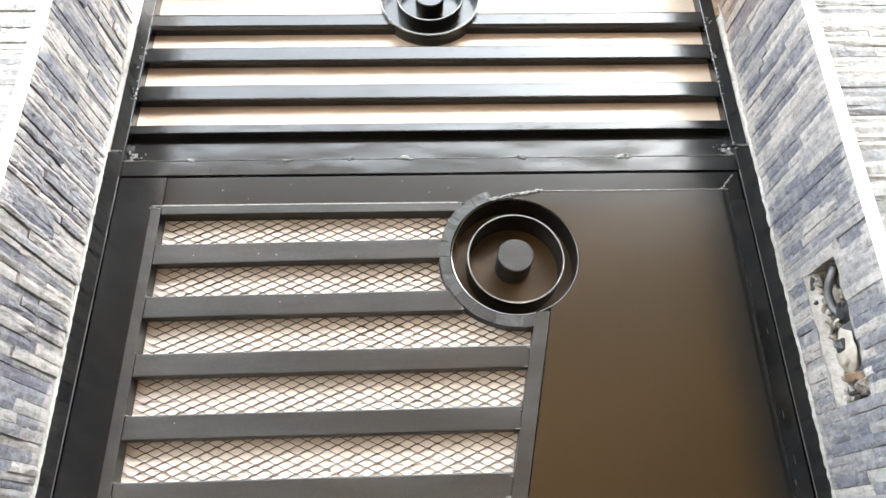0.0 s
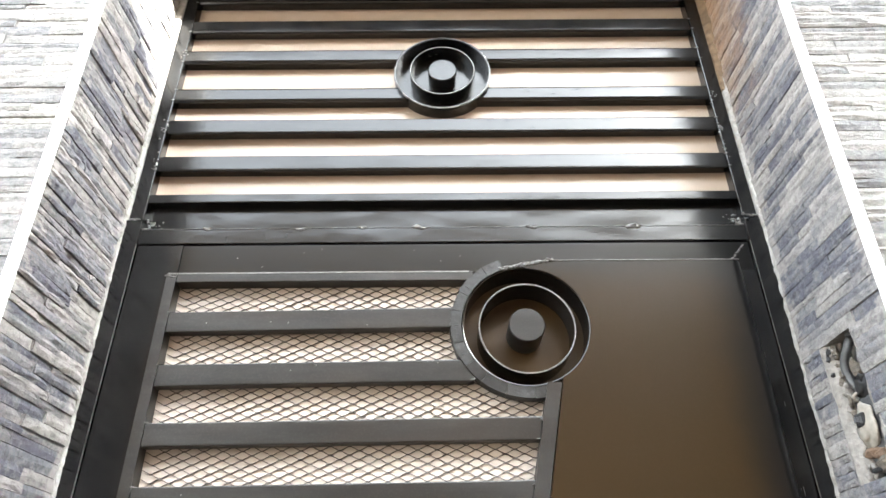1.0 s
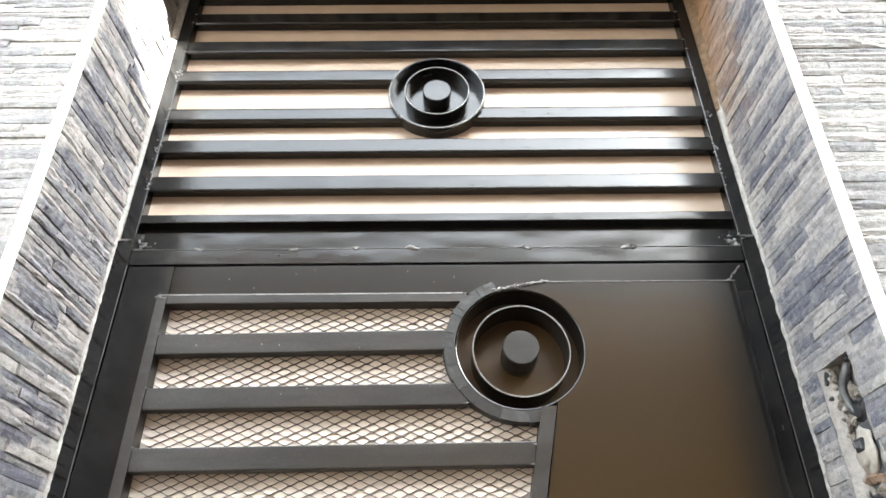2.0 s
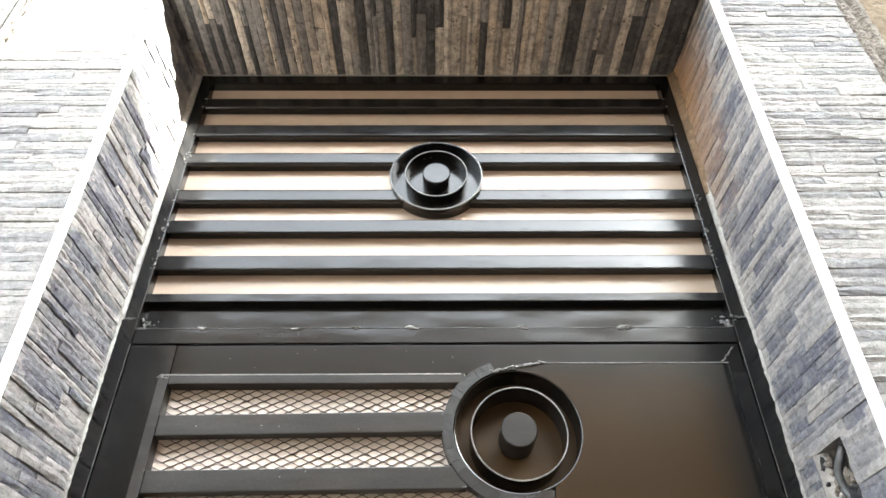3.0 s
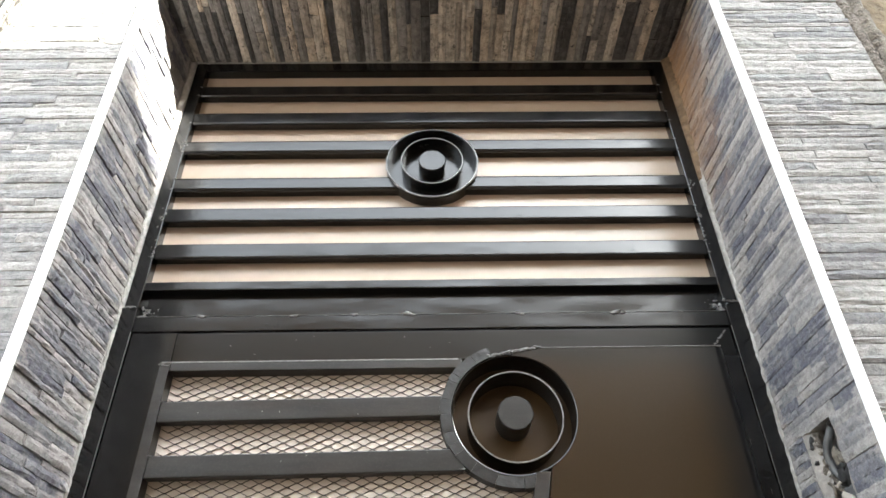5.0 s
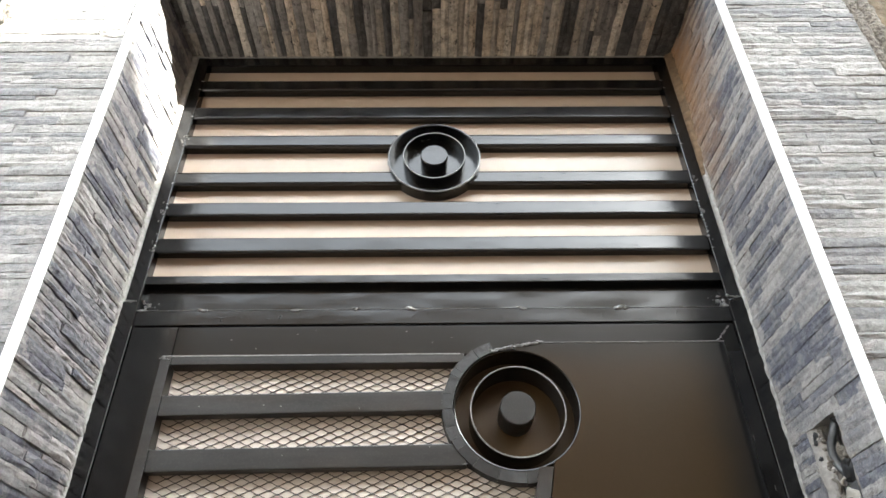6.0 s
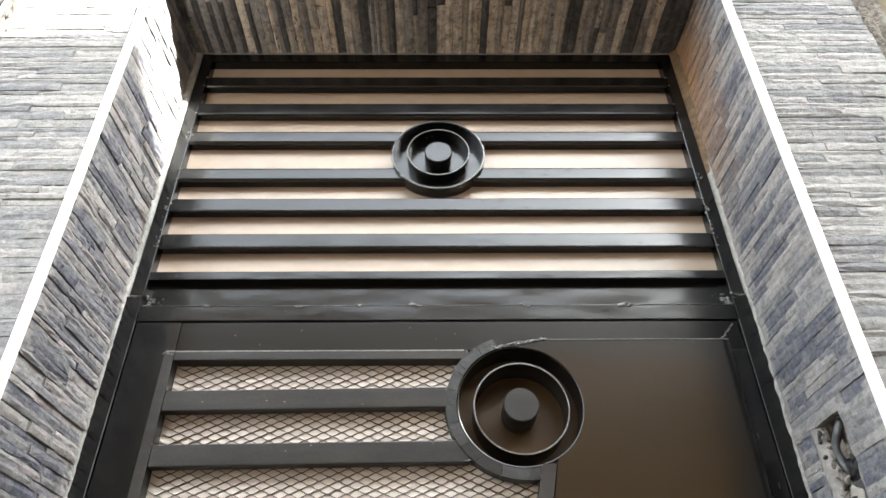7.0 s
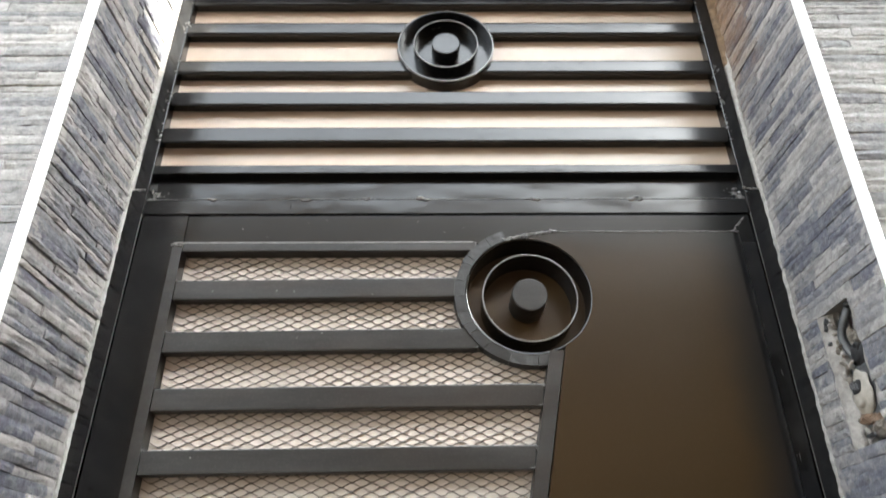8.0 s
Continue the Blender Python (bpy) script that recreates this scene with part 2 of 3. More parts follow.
def lathe(cx, cz, profile, a0=0.0, a1=360.0, seg=72, closed=True):
    """Turns a profile of (radius, y) round an axis along y; closed: the profile is a loop."""
    bm = bmesh.new()
    full = a1 - a0 >= 359.9
    cols = []
    for i in range(seg if full else seg + 1):
        a = radians(a0 + (a1 - a0) * i / seg)
        cols.append([bm.verts.new((cx + r * math.cos(a), y, cz + r * math.sin(a))) for r, y in profile])
    k = len(profile)
    for i in range(seg):
        p, q = cols[i], cols[(i + 1) % len(cols)]
        for j in range(k if closed else k - 1):
            bm.faces.new((p[j], p[(j + 1) % k], q[(j + 1) % k], q[j]))
    if not full and closed:
        bm.faces.new(cols[0])
        bm.faces.new(cols[-1])
    if not closed:
        bm.faces.new([c[0] for c in cols])
        bm.faces.new([c[-1] for c in cols])
    return bm


def blob(bm, at, size, rng, sub=2):
    """A lumpy bead."""
    r = bmesh.ops.create_icosphere(bm, subdivisions=sub, radius=1.0)
    s = rng.uniform(0, 50)
    for v in r["verts"]:
        d = 1 + 0.45 * noise.noise(v.co * 1.7 + Vector((s, 0, 0)))
        v.co = Vector((at[0] + v.co.x * size[0] * d, at[1] + v.co.y * size[1] * d, at[2] + v.co.z * size[2] * d))


def beads(name, parent, spots, seed, label="rough bare weld bead"):
    """Lumps of weld, each one a part: x, y, z, size."""
    rng = random.Random(seed)
    for x, y, z, s in spots:
        bm = bmesh.new()
        for k in range(3):
            blob(bm, (x + (k - 1) * 0.55 * s, y, z + rng.uniform(-0.25, 0.25) * s),
                 (s * rng.uniform(0.5, 0.8), s * 0.35, s * rng.uniform(0.2, 0.45)), rng, 1)
        part(name, bm, WELD, parent, label)


# ---- ground and surrounding walls ----
bm = bmesh.new()
bmesh.ops.create_grid(bm, x_segments=60, y_segments=60, size=300)
for v in bm.verts:
    v.co.z = 0.0 if v.co.length < 30 else 0.3 * noise.noise(v.co * 0.02)
tagged(link("ground", bm, EARTH), "bare ochre earth of the street before the gate", "ground", kind="structure")

# plan of the opening: the reveals lean apart a little towards the top
FRONT, SOFFIT = -0.222, 2.818
EDGE_LEFT, EDGE_RIGHT = -0.808, 0.8205                 # where the stone cladding stops
SK = 0.008                                             # stone thickness before the render core
TOP = 3.40


def inner(z):
    """Half width of the opening at the steel frame."""
    return 0.549 + 0.012 * (z - 2.1)


def outer(z):
    """Half width of the opening at the street face."""
    return 0.5545 + 0.019 * (z - 2.2)


def loft(bm, plan_at, z0, z1):
    """A leaning prism between two heights over plan_at(z)."""
    lo, hi = ([bm.verts.new((x, y, z)) for x, y in plan_at(z)] for z in (z0, z1))
    k = len(lo)
    for i in range(k):
        bm.faces.new((lo[i], lo[(i + 1) % k], hi[(i + 1) % k], hi[i]))
    bm.faces.new(lo)
    bm.faces.new(hi)
    return bm


def pier_plan(s, z, notch=False):
    p = [(s * (inner(z) + SK), 0.30), (s * (inner(z) + SK), 0.0)]
    if notch:
        p += [(s * 0.5555, -0.058), (s * 0.592, -0.058), (s * 0.592, -0.136), (s * 0.5560, -0.136)]
    end = EDGE_LEFT if s < 0 else EDGE_RIGHT
    return p + [(s * (outer(z) + SK), FRONT + SK), (end, FRONT + SK), (end, 0.30)]


RECESS = (1.694, 1.886)
bm = loft(bmesh.new(), lambda z: pier_plan(-1, z), 0.0, SOFFIT + 0.012)
wall_left = tagged(link("wall_left", bm, CORE), "rendered pier clad with strips of grey ledger stone", "wall", kind="structure")
bm = bmesh.new()
loft(bm, lambda z: pier_plan(1, z), 0.0, RECESS[0])
loft(bm, lambda z: pier_plan(1, z, True), *RECESS)
loft(bm, lambda z: pier_plan(1, z), RECESS[1], SOFFIT + 0.012)
wall_right = tagged(link("wall_right", bm, CORE), "rendered pier clad with grey ledger stone, broken open for wiring", "wall", kind="structure")
wall_over = tagged(link("wall_over_gate", box(EDGE_LEFT, EDGE_RIGHT, FRONT + SK, 0.30, SOFFIT + 0.012, TOP), CORE),
                   "lintel over the gate clad with ledger stone, soffit browned for bounce light", "wall", kind="structure")
tagged(link("wall_neighbour_right", box(0.9035, 5.0, -0.185, 0.30, 0, 4.2), OCHRE), "ochre plastered wall of the neighbouring plot", "wall", kind="structure")
tagged(link("wall_neighbour_left", box(-5.0, -0.858, -0.12, 0.30, 0, 4.2), SOOT), "dark weathered render of the neighbouring wall", "wall", kind="structure")


def rough_strip(name, mat, ring_at, z0, z1, steps, label, seed, amp, fine=1.0):
    """A hand-laid strip of mortar along z: a closed section that wanders; ring_at(z) gives its corners."""
    bm = bmesh.new()
    cols = []
    for i in range(steps + 1):
        z = z0 + (z1 - z0) * i / steps
        row = []
        for j, (x, y) in enumerate(ring_at(z)):
            w = noise.noise(Vector((seed + j * 0.9, y * 40, z * 38 * fine))) + 0.5 * noise.noise(Vector((seed, j * 2.3, z * 110 * fine)))
            w2 = noise.noise(Vector((seed + 7 + j * 0.7, x * 30, z * 45)))
            row.append(bm.verts.new((x + amp * w, y + amp * w2, z + amp * 0.4 * w2)))
        cols.append(row)
    k = len(cols[0])
    for p, q in zip(cols, cols[1:]):
        for j in range(k):
            bm.faces.new((p[j], p[(j + 1) % k], q[(j + 1) % k], q[j]))
    bm.faces.new(cols[0])
    bm.faces.new(cols[-1])
    return tagged(link(name, bm, mat, True), label, "mortar", kind="structure")


# raw mortar edges where the cladding stops
rough_strip("mortar_edge_right", SAND, lambda z: [(0.8195, -0.15), (0.8203, -0.205), (0.8265, -0.2155), (0.8365, -0.2175), (0.8445, -0.2165), (0.8515, -0.2085), (0.8585, -0.2045), (0.8645, -0.211), (0.8745, -0.2125), (0.8845, -0.2075),
                                                  (0.8925, -0.196), (0.9045, -0.190), (0.9135, -0.17)],
            0.0, 3.4, 900, "rough sandy mortar edge beside the stone cladding", 3.1, 0.0045)
rough_strip("mortar_edge_left", SAND, lambda z: [(-0.8080, -0.12), (-0.8082, -0.205), (-0.8140, -0.2145), (-0.8230, -0.2165), (-0.8310, -0.212), (-0.8370, -0.203), (-0.8430, -0.2065), (-0.8530, -0.196), (-0.8640, -0.16), (-0.8700, -0.11)],
            0.0, 3.4, 900, "rough pale mortar edge beside the stone cladding", 9.4, 0.0045)
pipe = thing("conduit_pipe", (-0.905, -0.14, 2.70), "cut end of a pale conduit pipe with a black cable", "pipe")
bm = bmesh.new()
rings = [(0.0085, 3.4), (0.0110, 3.4), (0.0110, 2.7235), (0.0104, 2.7225), (0.0085, 2.7240)]
cols = [[bm.verts.new((-0.905 + r * math.cos(radians(15 * i)), -0.15 + r * math.sin(radians(15 * i)), z)) for r, z in rings] for i in range(24)]
for i in range(24):
    for q in range(5):
        bm.faces.new((cols[i][q], cols[i][(q + 1) % 5], cols[(i + 1) % 24][(q + 1) % 5], cols[(i + 1) % 24][q]))
part("sleeve", bm, CREAM, pipe, "pale plastic conduit")
bm = bmesh.new()
for i in range(30):                                     # the cable sags out of the pipe and down the wall
    z = 2.80 - 0.016 * i
    blob(bm, (-0.905 + 0.002 * math.sin(i * 0.5), -0.147 + 0.018 * min(1.0, i / 14), z), (0.0055, 0.0055, 0.012), random.Random(4), 1)
part("cable", bm, DARK, pipe, "black cable", True)
for z in (2.66, 2.92):
    part("saddle", lathe(-0.905, z, [(0.0115, -0.121), (0.0115, -0.128), (0.0160, -0.128), (0.0160, -0.121)], seg=24), DARK, pipe)
# mortar between the steel frame and the reveals
def joint_ring(s, z):
    i = inner(z)
    a = min(i - 0.0030, 0.5455)
    return [(s * a, 0.006), (s * (a + 0.0010), -0.0008), (s * (i - 0.0002), -0.0034), (s * (i + 0.006), -0.0030), (s * (i + 0.010), 0.02), (s * a, 0.02)]


rough_strip("mortar_joint_left", MORTAR, lambda z: joint_ring(-1, z),
            0.0, 2.8159, 700, "thin uneven mortar joint beside the steel frame", 5.2, 0.0018, 2.5)
rough_strip("mortar_joint_right", MORTAR, lambda z: joint_ring(1, z),
            0.0, 2.4804, 620, "thin uneven mortar joint beside the steel frame", 6.6, 0.0024, 2.0)


def clay_ring(z):
    w = 0.004 + 0.011 * min(1.0, max(0.0, (z - 2.422) / 0.30))
    return [(0.5445, 0.0015), (0.5470, -0.003), (0.5520, -0.5 * w), (0.5575, -w), (0.566, -w), (0.566, 0.02), (0.5445, 0.02)]


rough_strip("mortar_smear", CLAY, clay_ring, 2.4415, 2.8168, 90, "ochre-brown clay mortar smeared over the corner", 2.2, 0.003)

# the unseen street side, put in to shade the gate and show in its gloss
house = thing("opposite_house", (-1.5, -6, 0), "unseen plain brown house across the street that shades the gate", "house")
part("wall", box(-3.2, 3.40, -9.0, -5.0, 0.0, 5.25), HOUSE, house)
part("corner_wall", box(3.41, 5.46, -9.0, -5.0, 0.0, 5.80), HOUSE, house)
part("roof", box(-3.3, 3.40, -9.2, -4.94, 5.25, 5.38), HOUSE, house)
part("corner_roof", box(3.41, 5.46, -9.2, -4.94, 5.80, 5.967), HOUSE, house)
# added out of view to cut the bright sky on the right
house = thing("sky_block", (9.5, -1, 0), "unseen brown block added to cut sky light from the right", "house")
part("wall", box(7.2, 12.0, -4.6, 4.0, 0.0, 8.4), HOUSE, house)
part("roof", box(7.1, 12.1, -4.7, 4.1, 8.4, 8.55), HOUSE, house)
# added out of view; its near edge bounds the sunlit patch
house = thing("sun_block", (10, -6, 0), "tall unseen brown block added to keep the sun off the gate", "house")
plan = [(5.46, -5.0), (16.0, -5.0), (16.0, -9.0), (10.30, -9.0)]
part("wall", prism(bmesh.new(), plan, 0.0, 6.6), HOUSE, house)
part("roof", prism(bmesh.new(), [(x + 0.01, y) for x, y in plan], 6.6, 6.72), HOUSE, house)



# ---- steel frame ----
frame_thing = thing("door_frame", (0, 0.03, 0), "black-painted steel door frame with rough welds", "door frame")
for s in (-1, 1):
    a, b = sorted((s * 0.520, s * 0.552))
    part("jamb", box(a, b, 0.0, 0.05, 0.0, 2.1533, 0.0008), BLACK, frame_thing)
    # pale strip along the jamb, its edge highlight put into the colour
    a, b = sorted((s * 0.5196, s * 0.5204))
    part("jamb_lip", box(a, b, -0.0006, 0.0008, 0.02, 2.1045), EDGE, frame_thing, "thin rubbed strip carrying the jamb's edge highlight")
part("transom", box(-0.5195, 0.5195, 0.016, 0.05, 2.136, 2.1875, 0.0015), BLACK, frame_thing)
part("transom_flange", box(-0.5195, 0.5195, 0.003, 0.05, 2.1065, 2.1355, 0.0015), BLACK, frame_thing)
part("seam", box(-0.505, 0.505, 0.0024, 0.006, 2.1353, 2.1361, 0.0002, 1), EDGE, frame_thing, "thin rubbed weld seam")
for k, (x, s) in enumerate(((-0.405, 0.008), (-0.243, 0.009), (-0.139, 0.007), (-0.041, 0.010), (0.151, 0.009), (0.329, 0.012), (-0.19, 0.003), (0.44, 0.004))):
    beads("weld_bead", frame_thing, [(x, 0.003, 2.1355, s)], 20 + k)
rng = random.Random(12)
for s in (-1, 1):                                       # spattered welds where the transom meets the jambs
    for k in range(46):
        core = k < 16
        x = s * (rng.gauss(0.513, 0.005) if core else rng.gauss(0.503, 0.011))
        z = rng.gauss(2.150, 0.006) if core else rng.gauss(2.147, 0.011)
        if abs(x) > 0.528 or not 2.137 < z < 2.166:
            continue
        bm = bmesh.new()
        size = rng.uniform(0.0022, 0.0048) if core else rng.uniform(0.0006, 0.0016)
        blob(bm, (x, (0.0155 if abs(x) < 0.5195 else -0.0003) - 0.2 * size, z), (size * rng.uniform(0.7, 1.4), size * 0.7, size * rng.uniform(0.6, 1.1)), rng, 1)
        part("corner_weld", bm, WELD if rng.random() < 0.6 else BLACK, frame_thing, "spattered bare corner weld")
    beads("corner_weld", frame_thing, [(s * 0.512, 0.003, 2.1365, 0.006), (s * 0.530, -0.0005, 2.1535, 0.006), (s * 0.540, -0.0005, 2.1538, 0.005)], 40 + s, "spattered bare corner weld")

rng = random.Random(31)
bm = bmesh.new()
for _ in range(34):
    low = rng.random() < 0.6
    blob(bm, (rng.uniform(-0.48, 0.50), 0.0028 if low else 0.0158, rng.uniform(2.1115, 2.1325) if low else rng.uniform(2.1395, 2.1702)), (rng.uniform(0.0012, 0.0032), 0.0008, rng.uniform(0.0010, 0.0020)), rng, 1)
tagged(part("paint_drops", bm, BLACK, frame_thing, "small drops and runs in the paint"), kind="stuff")

# ---- fanlight grille ----
grille = thing("fanlight_grille", (0, 0.02, 2.188), "black steel fanlight grille of flat bars round a ring", "grille")
part("backing_sheet", box(-0.528, 0.528, 0.0215, 0.026, 2.191, 2.8101), SHEET, grille, "glossy cream backing sheet")
for s in (-1, 1):
    a, b = sorted((s * 0.5185, s * 0.5440))
    part("stile", box(a, b, 0.0, 0.030, 2.1543, 2.813, 0.002), BLACK, grille)
part("top_rail", box(-0.5185, 0.5185, 0.0005, 0.030, 2.7854, 2.813, 0.002), BLACK, grille)
part("bottom_rail", box(-0.5185, 0.5185, -0.001, 0.030, 2.188, 2.2057, 0.002), BLACK, grille)
RX, RZ = 0.001, 2.495
OUT_Z, OUT_R = 2.4895, 0.0945                          # the outer ring hangs a little lower
for z0, z1, split in ((2.7012, 2.735, 0), (2.6123, 2.648, 0), (2.5271, 2.563, 1), (2.424, 2.459, 1), (2.345, 2.3786, 0), (2.258, 2.2926, 0)):
    if not split:
        part("bar", box(-0.5185, 0.5185, 0.0005, 0.0213, z0, z1, 0.005, 5), BLACK, grille)
    else:
        cut = [(z0 + (z1 - z0) * i / 6, math.sqrt(0.0930 ** 2 - (z0 + (z1 - z0) * i / 6 - OUT_Z) ** 2)) for i in range(7)]
        for rows in ([(z, -0.5185, RX - e) for z, e in cut], [(z, RX + e, 0.5185) for z, e in cut]):
            bm = slab(rows, 0.0005, 0.0213)
            for v in bm.verts:                          # ease the long front edges back
                if v.co.y < 0.01 and min(v.co.z - z0, z1 - v.co.z) < 0.0005:
                    v.co.y += 0.0035
            part("bar", bm, BLACK, grille)
    for s in (-1, 1):
        beads("weld_bead", grille, [(s * 0.519, -0.0005, z1 - 0.004, 0.0032), (s * 0.521, -0.0005, z0 + 0.004, 0.0026)][int(z0 * 1000 + s) % 3 % 2:], int(z0 * 1000) + s)
part("outer_ring", lathe(RX, OUT_Z, [(OUT_R, 0.022), (OUT_R, -0.007), (OUT_R - 0.0007, -0.008), (OUT_R - 0.0035, -0.008), (OUT_R - 0.004, -0.007), (OUT_R - 0.004, 0.022)]), BLACK, grille)
part("outer_edge", lathe(RX, OUT_Z, [(OUT_R + 0.0002, -0.0065), (OUT_R + 0.0001, -0.0085), (OUT_R - 0.0015, -0.0088), (OUT_R - 0.0017, -0.0078)]), EDGE, grille, "rubbed and welded ring edge")
rng = random.Random(300)
for s in (-1, 1):                                       # lumpy tack welds along both sides of the ring
    for k in range(20):
        q = radians(rng.uniform(-46, 44))
        bm = bmesh.new()
        size = rng.uniform(0.0013, 0.0030)
        blob(bm, (RX + s * OUT_R * math.cos(q), -0.0070, OUT_Z + OUT_R * math.sin(q)), (size * 0.8, size * 0.8, size * rng.uniform(0.9, 1.7)), rng, 1)
        part("weld_bead", bm, WELD, grille, "rough bare weld bead")
bm = bmesh.new()
rng = random.Random(91)
for z0, z1, lean in ((2.5271, 2.563, 0.35), (2.424, 2.459, 0.3), (2.345, 2.3786, 0.25), (2.258, 2.2926, 0.2), (2.188, 2.2057, 0.1)):
    for k in range(4):                                  # weld drops under the paint, more towards one side
        x = min(0.49, max(-0.49, rng.gauss(lean, 0.16)))
        if abs(x) > 0.11 or z0 < 2.4122:
            blob(bm, (x, 0.0002 if z0 > 2.2343 else -0.0013, rng.uniform(z0 + 0.004, z1 - 0.003)), (rng.uniform(0.001, 0.004), 0.0009, rng.uniform(0.0008, 0.0018)), rng, 1)
tagged(part("weld_spatter", bm, BLACK, grille, "drops of weld under the paint"), kind="stuff")
rng = random.Random(64)
for s, z in ((-1, 2.278), (-1, 2.355), (-1, 2.545), (1, 2.300), (1, 2.352), (1, 2.435)):   # bursts of spatter where bars meet the stiles
    bm = bmesh.new()
    for _ in range(11):
        q = rng.uniform(0.0006, 0.0019)
        blob(bm, (s * rng.gauss(0.5215, 0.004), -0.0004, z + rng.gauss(0, 0.009)), (q, 0.0008, q * rng.uniform(0.8, 1.8)), rng, 1)
    tagged(part("weld_spatter", bm, WELD, grille, "burst of bare weld spatter"), kind="stuff")
part("ring_plate", lathe(RX, OUT_Z, [(OUT_R - 0.0042, 0.0200), (OUT_R - 0.0042, 0.0210), (0.001, 0.0210), (0.001, 0.0185)]), BLACK, grille)
part("inner_ring", lathe(RX, RZ - 0.001, [(0.0640, 0.0195), (0.0640, -0.008), (0.0615, -0.008), (0.0615, 0.0195)]), BLACK, grille)
part("ring_edge", lathe(RX, RZ - 0.001, [(0.0639, -0.0079), (0.0635, -0.0088), (0.0621, -0.0088), (0.0617, -0.0079)]), EDGE, grille, "rubbed steel ring edge")
part("boss", lathe(RX, RZ - 0.003, [(0.0280, 0.0195), (0.0280, -0.009), (0.0265, -0.0105), (0.001, -0.0105)], closed=False), BLACK, grille)

# ---- door ----
door = thing("steel_door", (0, 0.02, 0), "black and dark brown steel door with mesh-backed bars and a ring", "door")
CX, CZ = 0.1245, 1.935
FACE = -0.040


def stile_in(z):
    return 0.1215 + 0.2016 * (z - 1.7076)


def mesh_right(z):
    """Right limit of the barred field: the slanted stile, or the ring's left side."""
    x, d = stile_in(z) + 0.011, abs(z - CZ)
    if d < 0.107:
        x = min(x, CX - math.sqrt(0.107 ** 2 - d * d))
    elif z > CZ:
        x = CX
    return x


LOW = 1.235                                             # foot of the barred field
part("leaf", box(-0.517, 0.517, 0.012, 0.045, 0.012, 2.1005, 0.001), BLACK, door)
for s in (-1, 1):
    a, b = sorted((s * 0.5168, s * (0.4405 if s < 0 else 0.4880)))
    part("edge_plate", box(a, b, 0.0012, 0.0118, 0.014, 2.102 if s < 0 else 2.0475, 0.0008), BLACK, door)
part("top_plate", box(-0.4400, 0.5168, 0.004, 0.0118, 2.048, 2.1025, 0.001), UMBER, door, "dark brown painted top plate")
part("left_stile", slab([(LOW - 0.035, -0.440, -0.4225), (2.0275, -0.438, -0.4225)], FACE, 0.0116), GREY, door)
part("top_bar", box(-0.4215, 0.046, FACE, 0.0115, 2.011, 2.0275, 0.0015), GREY, door)
rows = [(LOW - 0.035 + (1.8425 - LOW + 0.035) * i / 8, 0, 0) for i in range(9)]
part("slanted_stile", slab([(z, stile_in(z), stile_in(z) + 0.021) for z, _, _ in rows], FACE - 0.0035, 0.0114), GREY, door)
for z in (1.929, 1.8445, 1.7585, 1.672, 1.585, 1.499, 1.413, 1.327):
    top = z + 0.033
    if z > 1.8334:
        x1 = CX - math.sqrt(0.110 ** 2 - (CZ - z - 0.016) ** 2)
        rows = [(z, x1, x1), (top, x1, x1)]
    else:
        x1 = 0
    left = -0.422
    r0, r1 = (x1, x1) if x1 else (stile_in(z) + 0.001, stile_in(top) + 0.001)
    bm = slab([(z, left, r0), (top, left, r1)], FACE + 0.0005, -0.0205)
    for v in bm.verts:                                  # the bars sink a little towards the hinge side
        v.co.z += 0.010 * (v.co.x - r0) - 0.5 * 0.010 * (left - r0)
    bmesh.ops.bevel(bm, geom=bm.edges[:], offset=0.002, segments=2, affect="EDGES", profile=0.6)
    part("bar", bm, GREY, door)
    beads("weld_bead", door, [(r0 - 0.002, FACE, z + 0.004, 0.004), (r1 - 0.001, FACE, top - 0.003, 0.004), (left + 0.001, FACE, top - 0.002, 0.0025)], int(z * 1000))
part("foot_rail", box(-0.4215, stile_in(LOW), FACE, 0.0115, LOW - 0.035, LOW, 0.0015), GREY, door)
n_rows = 80
zs = [LOW - 0.01 + (2.02 - LOW + 0.01) * i / n_rows for i in range(n_rows + 1)]
part("backing_sheet", slab([(z, -0.4228, mesh_right(z)) for z in zs], -0.0162, -0.010), WHITE, door, "glossy white backing sheet")

# expanded metal: rows of zigzag strands that meet at their tips
bm = bmesh.new()
W, HH, T = 0.0274, 0.0061, 0.00055
k = 0
z = LOW
while z < 2.013:
    pts, x = [], -0.424 + (W / 2 if k % 2 else 0.0)
    while x < 0.18:
        pts += [(x, z + HH - 0.0003), (x + 0.0030, z + HH - 0.0003), (x + W / 2, z + 0.0003), (x + W / 2 + 0.0030, z + 0.0003)]
        x += W
    for (xa, za), (xb, zb) in zip(pts, pts[1:]):
        if max(xa, xb) > mesh_right((za + zb) / 2) or xa < -0.4225:
            continue
        q = [bm.verts.new((px, py, pz + dz)) for px, pz in ((xa, za), (xb, zb)) for dz, py in ((-T, -0.0186), (T, -0.0182), (T * 0.8, -0.0167), (-T * 1.1, -0.0170))]
        for i in range(4):
            bm.faces.new((q[i], q[(i + 1) % 4], q[4 + (i + 1) % 4], q[4 + i]))
    z += HH
    k += 1
part("expanded_mesh", bm, WIRE, door, "dark expanded-metal mesh of small diamonds")

